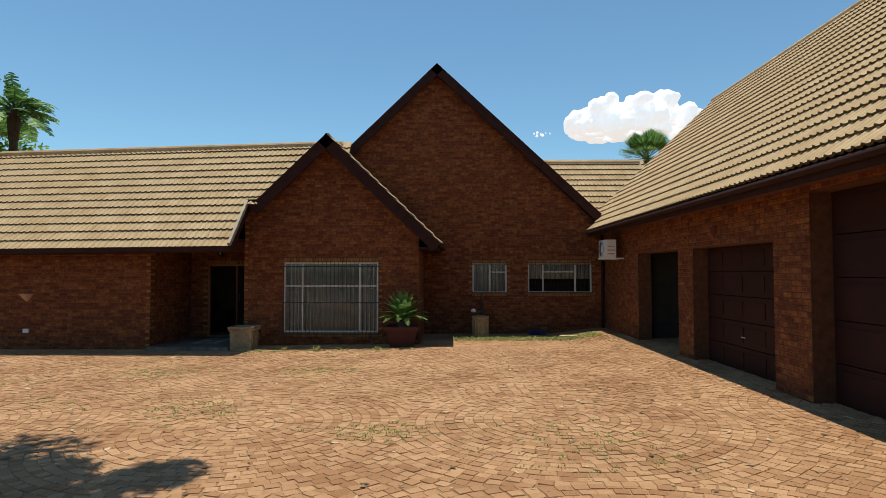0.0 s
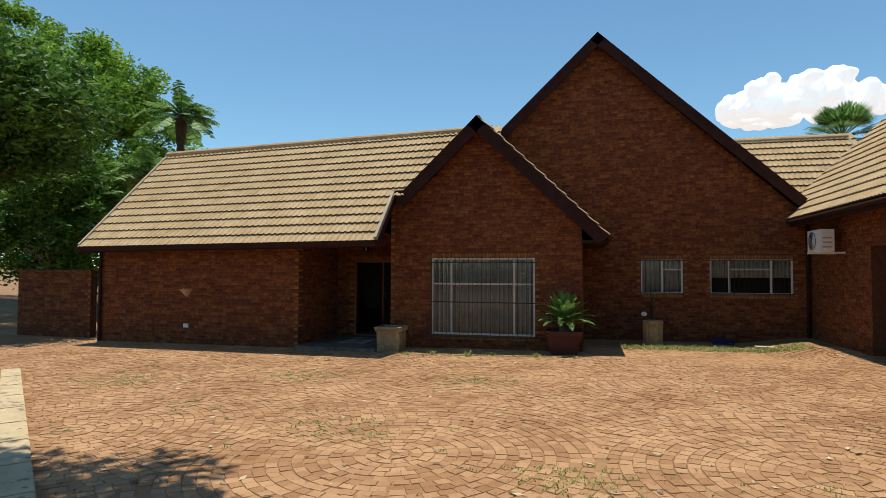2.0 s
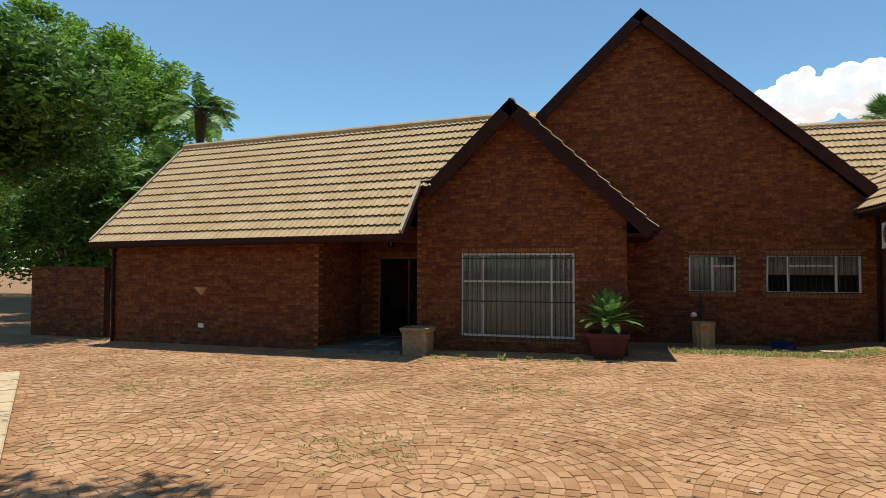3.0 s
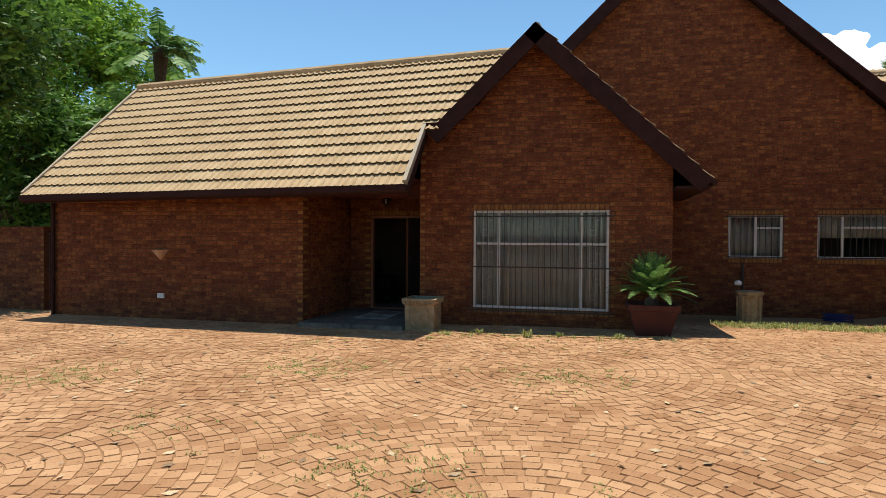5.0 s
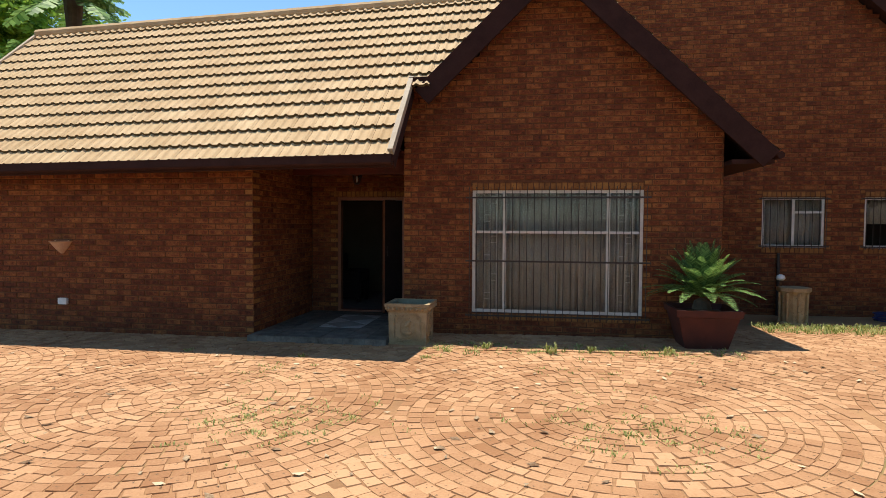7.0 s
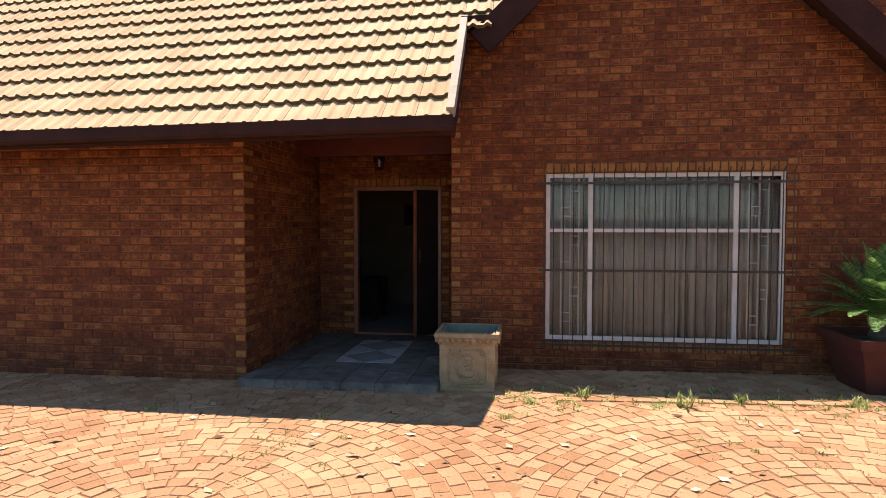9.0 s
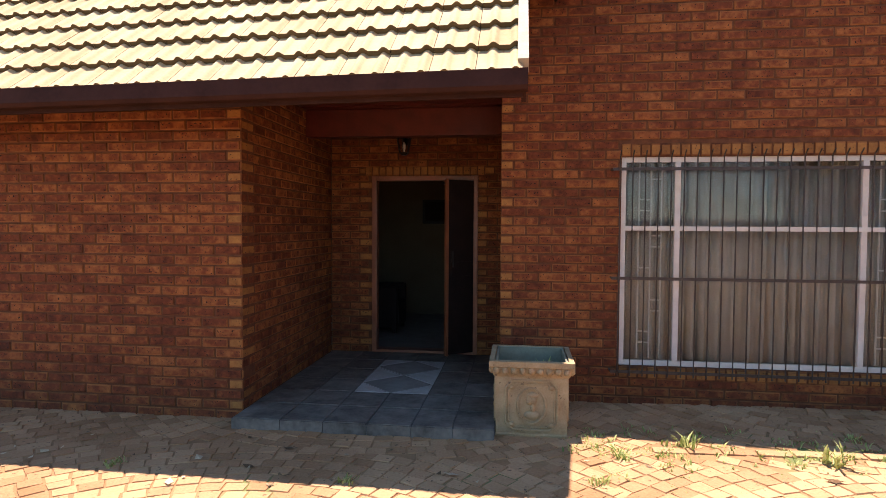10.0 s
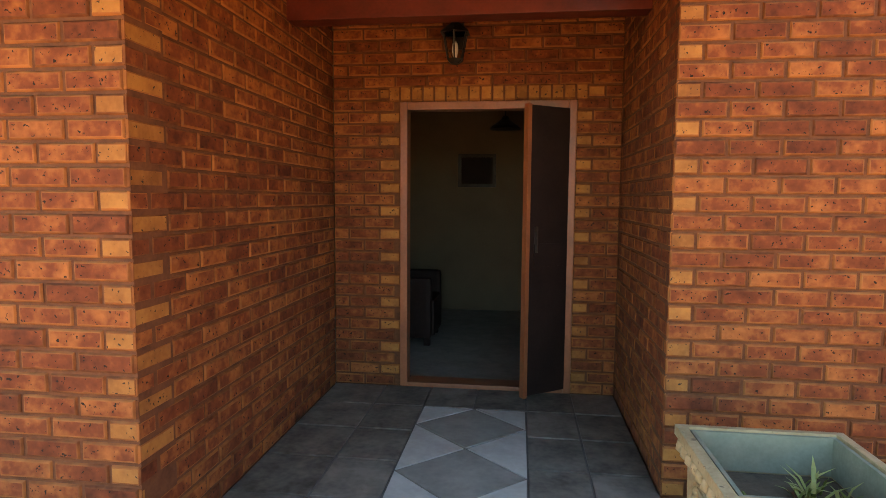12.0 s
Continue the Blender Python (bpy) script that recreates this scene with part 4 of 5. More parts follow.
def blades(name, label, spots, mat, rng, category="grass", kind="stuff"):
    """Tufts: spots are (x, y, z, height, count, spread)."""
    vs, fs = [], []
    for x, y, z, h, n, s in spots:
        for _ in range(n):
            a, r = rng.uniform(0, 6.283), s * rng.random() ** 0.7
            bx, by = x + r * math.cos(a), y + r * math.sin(a)
            b = rng.uniform(0, 6.283)
            lean, hh, w = rng.uniform(0.2, 1.1) * h, h * rng.uniform(0.4, 1.0), rng.uniform(0.003, 0.006) + h * 0.02
            dx, dy = math.cos(b), math.sin(b)
            k = len(vs)
            vs += [(bx - dy * w, by + dx * w, z), (bx + dy * w, by - dx * w, z), (bx + dx * lean * 0.45 + dy * w, by + dy * lean * 0.45 - dx * w, z + hh * 0.7),
                   (bx + dx * lean * 0.45 - dy * w, by + dy * lean * 0.45 + dx * w, z + hh * 0.7), (bx + dx * lean, by + dy * lean, z + hh)]
            fs += [(k, k + 1, k + 2, k + 3), (k + 3, k + 2, k + 4)]
    return tagged(soup(name, vs, fs, [mat]), label, category, kind=kind)


rng = random.Random(5)
blades("planter_weeds", "young green weeds growing in the planter", [(px + rng.uniform(-0.18, 0.2), py + rng.uniform(-0.2, 0.12), pz + 0.42, 0.11, 9, 0.04) for _ in range(7)], GRASS, rng, "weeds")

# cycad in a terracotta pot
cyc = thing("terracotta_pot", "large square tapered terracotta pot", "pot")
cx, cy = -1.83, 15.40
cz = ground_z(cx, cy) - 0.01
bm = bmesh.new()
lathe(bm, [(0.27, 0.0), (0.38, 0.44), (0.41, 0.45), (0.42, 0.54), (0.385, 0.545), (0.34, 0.46)], 4, (cx, cy, cz), True, False)
part("body", bm, TERRACOTTA, cyc)
box_part("soil", (cx - 0.31, cx + 0.31, cy - 0.31, cy + 0.31, cz + 0.44, cz + 0.47), SOIL, cyc)


def frond(bm, base, yaw, rise, length, droop, leaflet, width, n=26):
    """An arching rib with two rows of narrow leaflets."""
    d = Vector((math.cos(yaw), math.sin(yaw), 0))
    s = Vector((-d.y, d.x, 0))
    last = Vector(base)
    for i in range(1, n + 1):
        t = i / n
        p = Vector(base) + d * (length * math.cos(rise) * t) + Vector((0, 0, length * (math.sin(rise) * t - droop * t * t)))
        rod(bm, last, p, 0.006 * (1.2 - t), seg=4)
        if t > 0.12:
            ll = leaflet * math.sin(math.pi * min(1, 0.12 + t * 0.86)) ** 0.6
            along = (p - last).normalized()
            for side in (-1, 1):
                tip = p + (s * side * 0.86 + along * 0.5 + Vector((0, 0, 0.16))).normalized() * ll
                a, b = p - along * width, p + along * width
                mid = p.lerp(tip, 0.6)
                v = [bm.verts.new(q) for q in (a, mid - along * width * 0.8, tip, mid + along * width * 0.8, b)]
                bm.faces.new(v)
        last = p


cycad = thing("cycad", "green cycad with a rosette of stiff fronds in the pot", "plant")
bm = bmesh.new()
lathe(bm, [(0.11, 0.0), (0.13, 0.06), (0.10, 0.16), (0.04, 0.2)], 12, (cx, cy, cz + 0.465))
part("trunk", bm, BARK, cycad)
for i in range(66):
    tier = i / 66
    bm = bmesh.new()
    frond(bm, (cx, cy, cz + 0.68), i * 2.399 + rng.uniform(-0.2, 0.2), radians(84 - 66 * tier + rng.uniform(-6, 6)), rng.uniform(0.78, 0.95), 0.12 + 0.34 * tier, 0.12, 0.007, 36)
    part("frond", bm, PALM, cycad)

# fluted stone stand by the tall wall, with a tap pipe
stand = thing("stone_stand", "short eight-sided cast stone stand on the grass edge", "garden stand")
sx, sy = 0.28, 17.75
bm = bmesh.new()
lathe(bm, [(0.24, 0.0), (0.24, 0.03), (0.215, 0.05), (0.22, 0.50), (0.24, 0.55), (0.265, 0.57), (0.265, 0.63), (0.23, 0.635)], 8, (sx, sy, ground_z(sx, sy) - 0.02))
part("shaft", bm, STONE, stand)
bm = bmesh.new()
for i in range(8):
    a = 2 * math.pi * i / 8
    rod(bm, (sx + 0.215 * math.cos(a), sy + 0.215 * math.sin(a), 0.05), (sx + 0.225 * math.cos(a), sy + 0.225 * math.sin(a), 0.54), 0.024, seg=6)
part("ribs", bm, STONE, stand)
tap = thing("garden_tap", "garden tap with white top on a dark standpipe", "tap")
bm = bmesh.new()
rod(bm, (0.355, BY - 0.05, -0.02), (0.355, BY - 0.05, 1.17), 0.03)
part("pipe", bm, BAR, tap)
bm = bmesh.new()
rod(bm, (0.355, BY - 0.05, 0.70), (0.07, 17.76, 0.74), 0.016)
spout = part("spout", bm, BAR, tap)
bm = bmesh.new()
lathe(bm, [(0.05, 0.0), (0.075, 0.03), (0.06, 0.08), (0.02, 0.10)], 12, (0.07, 17.76, 0.745))
part("cap", bm, WHITE, spout)
hose = thing("garden_hose", "loose coil of blue hose on the ground by the wall", "hose")
bm = bmesh.new()
lastp = None
for i in range(90):
    a = i * 0.28
    p = (2.0 + (0.26 + 0.02 * math.sin(i)) * math.cos(a), 18.1 + 0.2 * math.sin(a), 0.03 + 0.0018 * i)
    if lastp:
        rod(bm, lastp, p, 0.012, seg=5)
    lastp = p
part("coil", bm, BLUE, hose)
drain = thing("drain_pipe", "dark brown downpipe in the corner beside the garage", "downpipe")
bm = bmesh.new()
rod(bm, (BX1 - 0.09, BY - 0.07, -0.05), (BX1 - 0.09, BY - 0.07, 3.1), 0.04, seg=10)
part("pipe", bm, FASCIA, drain)
drain2 = thing("drain_pipe", "dark brown downpipe at the far corner of the low wing", "downpipe")
bm = bmesh.new()
rod(bm, (LW0 + 0.05, LWY - 0.06, -0.05), (LW0 + 0.05, LWY - 0.06, 2.44), 0.04, seg=10)
part("pipe", bm, FASCIA, drain2)
slab_1 = thing("concrete_slab", "thin pale concrete slab lying at the grass edge", "slab")
box_part("slab", (2.55, 3.05, 17.15, 17.4, ground_z(2.8, 17.3) - 0.02, ground_z(2.8, 17.3) + 0.05), CONCRETE, slab_1, 0.01)

# kerb along the planting bed, in cast lengths
KA, KB = Vector((-4.31, 4.58, 0)), Vector((-11.61, 10.64, 0))
kd = (KB - KA).normalized()
ks = Vector((-kd.y, kd.x, 0))
kerb = thing("kerb", "worn pale concrete kerb along the planting bed", "kerb", kind="structure")
kn = 10
for i in range(kn):
    a, b = KA.lerp(KB, i / kn) + kd * 0.006, KA.lerp(KB, (i + 1) / kn) - kd * 0.006
    bm = bmesh.new()
    prism(bm, [a - ks * 0.02 + Vector((0, 0, -0.15)), b - ks * 0.02 + Vector((0, 0, -0.15)), b + ks * 0.27 + Vector((0, 0, -0.15)), a + ks * 0.27 + Vector((0, 0, -0.15))], (0, 0, 0.19))
    bmesh.ops.bevel(bm, geom=bm.edges[:], offset=0.012, segments=2, affect="EDGES")
    part("kerb_stone", bm, CONCRETE, kerb)

# garden wall and gate beside the low wing
garden = wall_mesh("wall_garden", "shaded brick garden wall beside the low wing", [(-17.4, -14.85, 15.5 + EM, 15.72, -0.3, 1.80)])
lay_bricks(garden, (-17.4, 15.5, 0), (1, 0, 0), 2.55, -0.03, 1.8, quoin=(False, True))
box_part("coping", (-17.45, -14.82, 15.46, 15.76, 1.80, 1.86), BRICK, garden, 0.008)
gate = thing("garden_gate", "dark steel bar gate in the gap beside the house", "gate")
bm = bmesh.new()
for z in (0.12, 0.9, 1.7):
    rod(bm, (-14.85, 15.6, z), (-14.06, 15.6, z), 0.014, seg=6)
part("gate_frame", bm, BAR, gate)
for i in range(8):
    bm = bmesh.new()
    rod(bm, (-14.80 + i * 0.1, 15.6, 0.0), (-14.80 + i * 0.1, 15.6, 1.75), 0.008, seg=6)
    part("bar", bm, BAR, gate)


# ---- trees ----
def leaves(centres, per, size, rng_np, squash=1.0):
    """Many small leaf blades scattered through clumps (x, y, z, radius)."""
    vs, fs = [], []
    c = np.repeat(np.array(centres), per, axis=0)
    n = len(c)
    d = rng_np.normal(size=(n, 3))
    d /= np.linalg.norm(d, axis=1)[:, None]
    p = c[:, :3] + d * (c[:, 3:4] * rng_np.random((n, 1)) ** 0.55) * np.array((1, 1, squash))
    u = rng_np.normal(size=(n, 3))
    u[:, 2] *= 0.5
    u /= np.linalg.norm(u, axis=1)[:, None]
    w = np.cross(u, rng_np.normal(size=(n, 3)))
    w /= np.linalg.norm(w, axis=1)[:, None]
    s = size * rng_np.uniform(0.6, 1.4, (n, 1))
    v = np.stack([p - u * s, p + w * s * 0.38, p + u * s, p - w * s * 0.38], axis=1).reshape(-1, 3)
    return v, np.arange(n * 4).reshape(-1, 4)


def tree(name, label, foot, height, crown, clumps, per, size, mat, seed, lean=(0, 0), clump=1.3, extra=None, squash=0.8, trunk=0.28):
    """crown: centre and radii of the space that its clumps fill."""
    r = np.random.RandomState(seed)
    t = thing(name, label, "tree")
    (ox, oy, oz), (rx, ry, rz) = crown
    cs = []
    while len(cs) < clumps:
        d = r.normal(size=3)
        d /= np.linalg.norm(d)
        k = r.uniform(0.45, 1.0) ** 0.6
        lump = 0.8 + 0.35 * noise.noise(Vector(d * 2.1 + seed))
        cs.append((ox + d[0] * rx * k * lump, oy + d[1] * ry * k * lump, oz + d[2] * rz * k * lump, clump * r.uniform(0.6, 1.25)))
    bm = bmesh.new()
    f = Vector(foot)
    fork = f + Vector((lean[0], lean[1], height))
    p = f
    for i in range(4):
        q = f.lerp(fork, (i + 1) / 4) + Vector((r.uniform(-0.1, 0.1), r.uniform(-0.1, 0.1), 0))
        rod(bm, p, q, trunk * (1 - i * 0.13), trunk * (1 - (i + 1) * 0.13), 10)
        p = q
    part("trunk", bm, BARK, t)
    for i in range(0, clumps, max(1, clumps // 26)):
        bm = bmesh.new()
        e = Vector(cs[i][:3])
        m = p.lerp(e, 0.5) + Vector((r.uniform(-0.4, 0.4), r.uniform(-0.4, 0.4), r.uniform(0.1, 0.6)))
        rod(bm, p, m, trunk * 0.36, trunk * 0.2, 6)
        rod(bm, m, e, trunk * 0.2, trunk * 0.05, 6)
        part("limb", bm, BARK, t)
    v, fc = leaves(cs, per, size, r, squash)
    soup("crown", v, fc, [mat], None, t)
    if extra:
        v, fc = leaves(extra[0], extra[1], extra[2], r)
        soup("blossom", v, fc, [extra[3]], None, t)
    return t


tree("shade_tree", "tall feathery tree with bright green foliage behind the garden wall", (-26, 26, -0.1), 3.5, ((-27.6, 26.5, 9.2), (7.8, 6.0, 6.5)), 210, 330, 0.14, LEAF, 3, clump=1.05)
tree("shade_tree", "tall leafy green tree beyond the garden", (-35, 27, -0.1), 4, ((-35, 27, 9.6), (8.0, 6.0, 6.8)), 140, 260, 0.16, LEAF, 8, clump=1.5)
tree("broadleaf_tree", "dense dark green tree with low branches by the garden wall", (-21.5, 20.5, -0.1), 2, ((-22.0, 21.0, 3.9), (3.6, 2.5, 3.4)), 100, 240, 0.12, LEAF_MID, 4, clump=0.9, trunk=0.2)
tree("broadleaf_tree", "dark leafy tree shading the driveway", (-21, 13.5, -0.1), 3, ((-19.4, 15.7, 7.0), (4.1, 3.8, 2.6)), 130, 300, 0.12, LEAF_MID, 6, lean=(0.5, 0.5), clump=1.0, trunk=0.25)
tree("jacaranda_tree", "spreading feathery tree with purple blossom over the planting bed", (-10.4, 3.2, -0.1), 4.5, ((-8.3, 5.55, 9.2), (5.2, 3.0, 2.2)), 80, 420, 0.13, LEAF_DARK, 5, lean=(0.7, 0.7), clump=0.75,
     extra=([(-10.3, 8.6, 7.7, 0.4), (-10.0, 8.9, 7.9, 0.4)], 60, 0.06, PURPLE))
tree("boundary_tree", "broad dark green tree far along the boundary", (-45, 30, -0.1), 3, ((-44, 32, 5), (16, 5, 5)), 150, 200, 0.2, LEAF_DARK, 12, clump=1.9)


def paddle(bm, base, yaw, rise, length, width, droop):
    """A broad banana-like blade with torn edges."""
    d = Vector((math.cos(yaw), math.sin(yaw), 0))
    s = Vector((-d.y, d.x, 0))
    n = 18
    pts = []
    for i in range(n + 1):
        t = i / n
        pts.append(Vector(base) + d * (length * math.cos(rise) * t) + Vector((0, 0, length * (math.sin(rise) * t - droop * t * t))))
    for i in range(n):
        rod(bm, pts[i], pts[i + 1], 0.03 * (1.1 - i / n), seg=5)
        t = (i + 0.5) / n
        if t < 0.22:
            continue
        k = width * math.sin(math.pi * min(1, (t - 0.2) / 0.8)) ** 0.5
        a, b = pts[i], pts[i].lerp(pts[i + 1], 0.9)
        for side in (-1, 1):
            o = s * side * k * random.uniform(0.8, 1.05) + Vector((0, 0, -k * random.uniform(0.05, 0.5)))
            v = [bm.verts.new(q) for q in (a, b, b + o, a + o * 0.97)]
            bm.faces.new(v)


random.seed(11)
strel = thing("wild_banana", "tall wild banana plant with torn paddle leaves behind the roof", "tree")
for k, (bx, by, bh) in enumerate(((-17.5, 22.5, 8.25), (-19.3, 22.9, 6.0), (-19.6, 21.4, 4.4))):
    bm = bmesh.new()
    rod(bm, (bx, by, -0.1), (bx, by, bh - 1.2), 0.16, 0.15, 10)
    rod(bm, (bx, by, bh - 1.25), (bx, by, bh), 0.17, 0.27, 12)
    part("stem", bm, BARK, strel)
    for i in range(32):
        bm = bmesh.new()
        paddle(bm, (bx, by, bh - 0.1), i * 0.60 + k + i * 0.07, radians(random.uniform(-8, 84)), random.uniform(1.5, 2.2), 0.36, random.uniform(0.25, 0.65))
        part("leaf", bm, PALM, strel)

fan = thing("fan_palm", "distant fan palm rising behind the roofs", "tree")
fx, fy, fz = 10.6, 34.0, 8.4
bm = bmesh.new()
rod(bm, (fx, fy, -0.1), (fx, fy, fz), 0.22, 0.16, 10)
part("trunk", bm, BARK, fan)
for i in range(54):
    bm = bmesh.new()
    yaw, rise = i * 2.399, radians(random.uniform(-25, 80))
    d = Vector((math.cos(yaw) * math.cos(rise), math.sin(yaw) * math.cos(rise), math.sin(rise)))
    hub = Vector((fx, fy, fz)) + d * random.uniform(0.7, 1.0)
    rod(bm, (fx, fy, fz), hub, 0.02, seg=4)
    s = d.cross(Vector((0, 0, 1))).normalized()
    u = s.cross(d).normalized()
    for j in range(-8, 9):
        a = j * 0.17
        q = (d * math.cos(a) + s * math.sin(a)).normalized()
        tip = hub + q * 1.0 + Vector((0, 0, -0.18 * abs(j) / 8))
        w = s.lerp(q, 0.2).normalized() * 0.06
        bm.faces.new([bm.verts.new(c) for c in (hub, hub.lerp(tip, 0.6) - w, tip, hub.lerp(tip, 0.6) + w)])
    part("leaf", bm, PALM, fan)


# ---- clouds ----
def cloud(name, label, centre, size, lumps, seed):
    r = random.Random(seed)
    bm = bmesh.new()
    for i in range(lumps):
        t = r.uniform(-1, 1)
        h = (1 - t * t) ** 0.5
        c = Vector(centre) + Vector((t * size[0], r.uniform(-1, 1) * size[1] * h, r.uniform(-0.1, 0.75) * size[2] * h))
        q = size[2] * r.uniform(0.12, 0.36) * (0.45 + 0.55 * h)
        s = bmesh.ops.create_icosphere(bm, subdivisions=3, radius=q, matrix=Matrix.Translation(c))
        for v in s["verts"]:
            d = (v.co - c).normalized()
            v.co += d * q * (0.35 * noise.noise(v.co * (3.2 / size[2])) + 0.22 * noise.noise(v.co * (9 / size[2])))
            if v.co.z < centre[2] - size[2] * 0.2:
                v.co.z = centre[2] - size[2] * 0.2 + (v.co.z - centre[2] + size[2] * 0.2) * 0.3
    ob = tagged(link(name, bm, CLOUD, True), label, "cloud", kind="structure")
    rm = ob.modifiers.new("merge", "REMESH")
    rm.mode, rm.voxel_size, rm.use_smooth_shade = "VOXEL", size[2] * 0.035, True
    sm = ob.modifiers.new("soften", "SMOOTH")
    sm.factor, sm.iterations = 0.6, 3
    return ob


cloud("backdrop_cloud", "white heaped cloud in a clear blue sky", (91, 300, 74), (33, 16, 18), 150, 4)
cloud("backdrop_cloud", "small wisp of white cloud", (45, 300, 71.5), (5, 4, 2.2), 10, 9)

# ---- edging, litter and grass ----
edging = thing("edging", "straight row of worn paving edging before the gabled wing", "edging", kind="structure")
for i in range(15):
    x = -5.0 + i * 0.235
    y = 14.72 + 0.004 * math.sin(i * 1.7)
    z = ground_z(x, y)
    box_part("edging_brick", (x, x + 0.222, y, y + 0.10, z - 0.04, z + 0.008), PAVER, edging, 0.006)
rng = random.Random(21)
tufts = []
for _ in range(230):
    x = rng.uniform(-5.6, -1.4)
    tufts.append((x, 14.8 + rng.gauss(0, 0.22), 0, rng.choice((0.025, 0.035, 0.06)), 7, 0.06))
for _ in range(520):
    tufts.append((rng.uniform(-0.5, 3.6), 17.0 + rng.uniform(-0.35, 0.45), 0, rng.choice((0.04, 0.07, 0.1)), 8, 0.09))
for ax, ay, s, n in ((-6.3, 11.6, 0.8, 150), (-3.3, 11.7, 0.9, 135), (-1.4, 7.1, 0.6, 120), (-4.2, 8.4, 1.0, 135), (-9.0, 10.4, 0.9, 135), (0.8, 6.4, 1.2, 150), (-6.6, 9.0, 0.8, 30), (-7.2, 13.2, 0.7, 25), (-3.5, 13.4, 1.0, 25)):
    for _ in range(n):
        tufts.append((ax + rng.gauss(0, s * 0.5), ay + rng.gauss(0, s * 0.4), 0, rng.choice((0.02, 0.03, 0.045)), 9, 0.07))
tufts = [(x, y, ground_z(x, y) - 0.012, h, n, s) for x, y, _, h, n, s in tufts]
blades("grass", "thin green grass and weeds growing in the paving joints", tufts, GRASS, rng)
blades("weeds", "taller green weeds at the edge of the paving", [(x, y, ground_z(x, y) - 0.01, h, 26, 0.07) for x, y, h in ((-3.88, 14.6, 0.17), (-4.75, 14.85, 0.12), (-3.35, 14.75, 0.1), (-5.25, 14.6, 0.09), (-2.4, 14.7, 0.12), (-5.45, 14.15, 0.07), (-7.0, 13.95, 0.06), (-8.6, 14.0, 0.06))], GRASS, rng, "weeds")
vs, fs = [], []
for _ in range(1000):
    x, y = rng.uniform(-11, 4), rng.uniform(2.5, 14.6)
    z, a, s = ground_z(x, y) + 0.006, rng.uniform(0, 6.283), rng.choice((0.014, 0.022, 0.034, 0.055))
    c, d = math.cos(a) * s, math.sin(a) * s
    k = len(vs)
    vs += [(x - c, y - d, z + rng.uniform(0, 0.012)), (x + d * 0.5, y - c * 0.5, z), (x + c, y + d, z + rng.uniform(0, 0.015)), (x - d * 0.5, y + c * 0.5, z + rng.uniform(0, 0.012))]
    fs += [(k, k + 1, k + 2), (k, k + 2, k + 3)]
tagged(soup("leaf_litter", vs, fs, [DRY]), "scattered dry brown and pale leaves on the paving", "leaves", kind="stuff")

# ---- porch tiles ----
PT = 0.345
rngt = random.Random(3)


def floor_tile(corners, mat):
    bm = bmesh.new()
    c = sum((Vector((*p, 0)) for p in corners), Vector()) / len(corners)
    pts = [c + (Vector((*p, 0)) - c) * (1 - 0.012 / max(0.05, (Vector((*p, 0)) - c).length)) for p in corners]
    z = PZ + rngt.uniform(-0.001, 0.001)
    prism(bm, [(p.x, p.y, z - 0.02) for p in pts], (0, 0, 0.02))
    part("floor_tile", bm, mat, porch)


MX0, MX1, MY0, MY1 = -7.45, -6.76, 15.65, 16.93
xs = [PX0 + 0.005, -7.795, MX0, -7.105, MX1, -6.445, PX1 - 0.005]
ys = [14.805, 15.225, MY0, 16.077, 16.503, MY1, PYB - 0.005]
for i in range(6):
    for j in range(6):
        if 2 <= i < 4 and 2 <= j < 5:
            continue
        floor_tile([(xs[i], ys[j]), (xs[i + 1], ys[j]), (xs[i + 1], ys[j + 1]), (xs[i], ys[j + 1])], SLATE)
mx = (MX0 + MX1) / 2
h = (MY1 - MY0) / 2
for k in range(2):
    y0, y1 = MY0 + k * h, MY0 + (k + 1) * h
    yc = (y0 + y1) / 2
    floor_tile([(mx, y0), (MX1, yc), (mx, y1), (MX0, yc)], MID_TILE)
    for a in (MX0, MX1):
        if k == 0:
            floor_tile([(mx, y0), (a, y0), (a, yc)], PALE_TILE)
            floor_tile([(a, yc), (mx, y1), (a, y1 + h / 2)], PALE_TILE)
        else:
            floor_tile([(mx, y1), (a, y1), (a, yc)], PALE_TILE)
for i in range(6):
    bm = bmesh.new()
    box(bm, xs[i] + 0.003, xs[i + 1] - 0.003, 14.79, 14.80, -0.05, PZ - 0.004)
    part("edge_tile", bm, SLATE, porch)

# ---- cobbles laid in rings ----
paving = tagged(new("paving"), "reddish-brown concrete cobbles laid in overlapping rings", "paving", kind="structure")
CENTRES = [(-7.4 + 4.05 * i + 0.15 * (j % 2), 12.15 + 4.6 * j) for i in range(-2, 4) for j in range(-3, 2)]
rngp = random.Random(9)


def paved(x, y):
    side = (Vector((x, y, 0)) - KA).dot(ks)
    t = (Vector((x, y, 0)) - KA).dot(kd)
    if t < (KB - KA).length + 0.3 and side > -0.05:
        return False
    if not (-15.5 < x < 4.75 and 0.8 < y < 16.9):
        return False
    if y > 15.06 and x < PX0 or PX0 - 0.02 < x < PX1 + 0.02 and y > 14.80 or -5.05 < x < -1.43 and 14.66 < y < 14.87 or PX1 <= x < GX1 + 0.1 and y > 15.95:
        return False
    return not (x > QX and not any(d[0] < y < d[1] for d in (D1, D2, D3)))


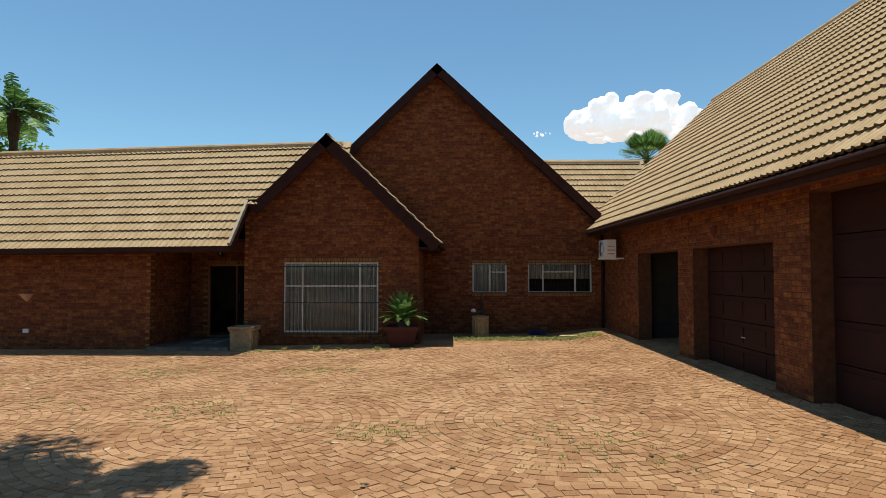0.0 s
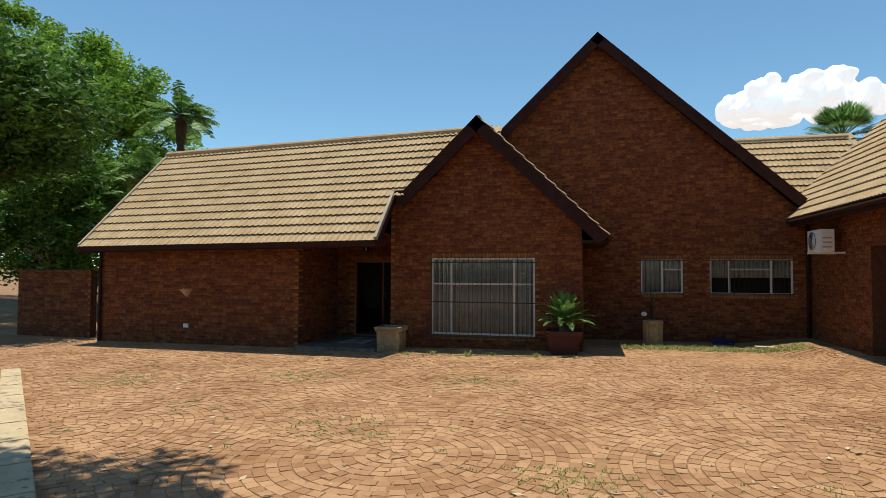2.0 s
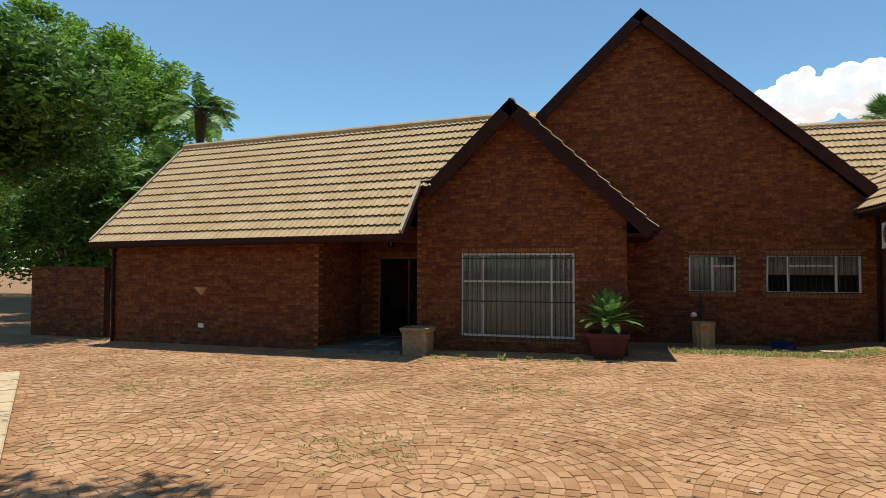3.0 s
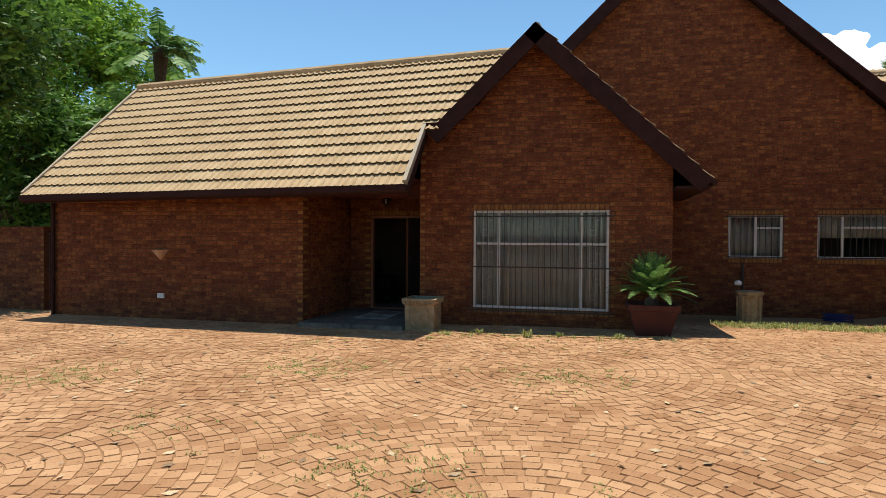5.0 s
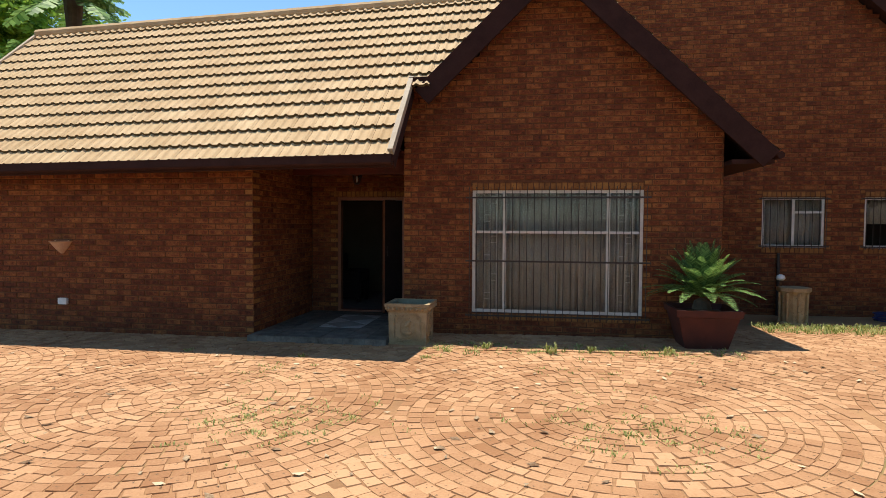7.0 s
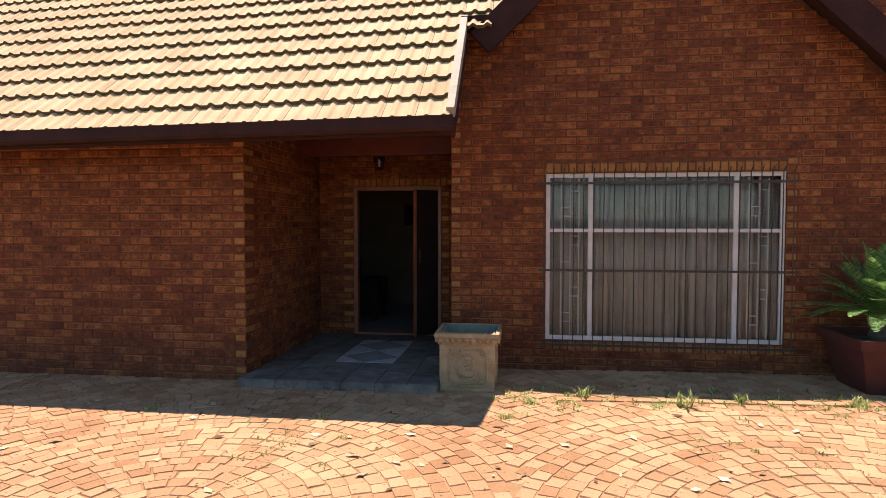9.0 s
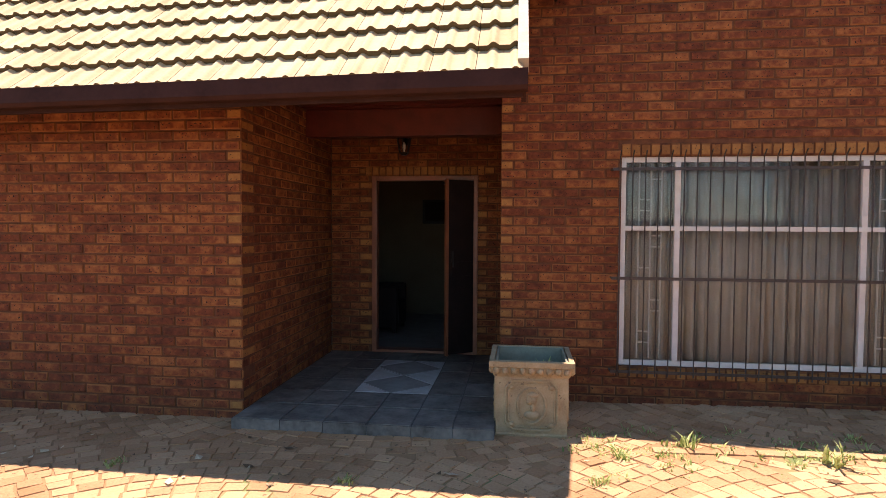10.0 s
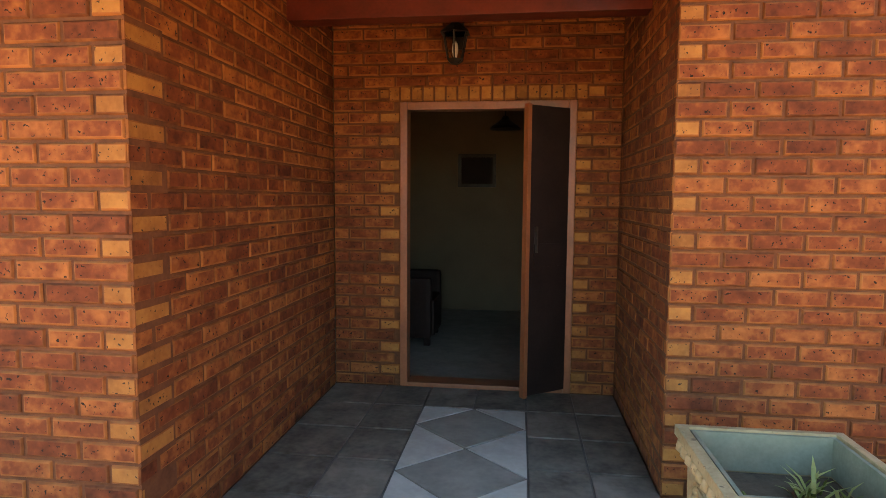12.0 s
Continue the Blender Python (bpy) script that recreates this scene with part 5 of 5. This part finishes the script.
cobbles = []
for ci, (ox, oy) in enumerate(CENTRES):
    r = 0.06
    while r < 3.6:
        n = max(4, round(2 * math.pi * (r + 0.06) / 0.142))
        off = rngp.random()
        for k in range(n):
            a0, a1 = 2 * math.pi * (k + off) / n, 2 * math.pi * (k + off + 1) / n
            am, rm = (a0 + a1) / 2, r + 0.06
            x, y = ox + rm * math.cos(am), oy + rm * math.sin(am)
            if not paved(x, y):
                continue
            d2 = (x - ox) ** 2 + (y - oy) ** 2
            if any((x - u) ** 2 + (y - v) ** 2 < d2 - 1e-9 for u, v in CENTRES if abs(u - x) < 4 and abs(v - y) < 4):
                continue
            g = 0.005 / rm
            ring = [(r + 0.004, a0 + g), (r + 0.116, a0 + g), (r + 0.116, a1 - g), (r + 0.004, a1 - g)]
            q = [(ox + s * math.cos(a) + rngp.uniform(-0.008, 0.008), oy + s * math.sin(a) + rngp.uniform(-0.008, 0.008)) for s, a in ring]
            cobbles.append((x, y, q))
        r += 0.12
# those along the stretch walked, from the middle of the yard to the porch, are laid singly
cobbles.sort(key=lambda c: abs((c[0] + 6.3) * 0.9 + (c[1] - 12.6) * 0.3) + abs(c[1] - 12.6) * 0.8)
vs, fs = [], []
for i, (x, y, q) in enumerate(cobbles):
    z = ground_z(x, y) + rngp.uniform(-0.004, 0.004)
    tx, ty = rngp.uniform(-0.02, 0.02), rngp.uniform(-0.02, 0.02)
    tops = [(x + (u - x) * 0.955, y + (v - y) * 0.955, z + (u - x) * tx + (v - y) * ty) for u, v in q]
    feet = [(u, v, z - 0.010) for u, v in q]
    deep = [(u, v, z - 0.03) for u, v in q]
    v8 = deep + feet + tops
    f8 = [(8, 9, 10, 11)] + [(a, (a + 1) % 4, (a + 1) % 4 + 4, a + 4) for a in range(4)] + [(a + 4, (a + 1) % 4 + 4, (a + 1) % 4 + 8, a + 8) for a in range(4)]
    f8 = [f[::-1] for f in f8]
    if i < 300:
        soup("cobble", v8, f8, [PAVER], None, paving)
    else:
        k = len(vs)
        vs += v8
        fs += [[k + c for c in f] for f in f8]
tagged(soup("cobbles", vs, fs, [PAVER], None, paving), kind="stuff")

place_bricks()
place_tiles()
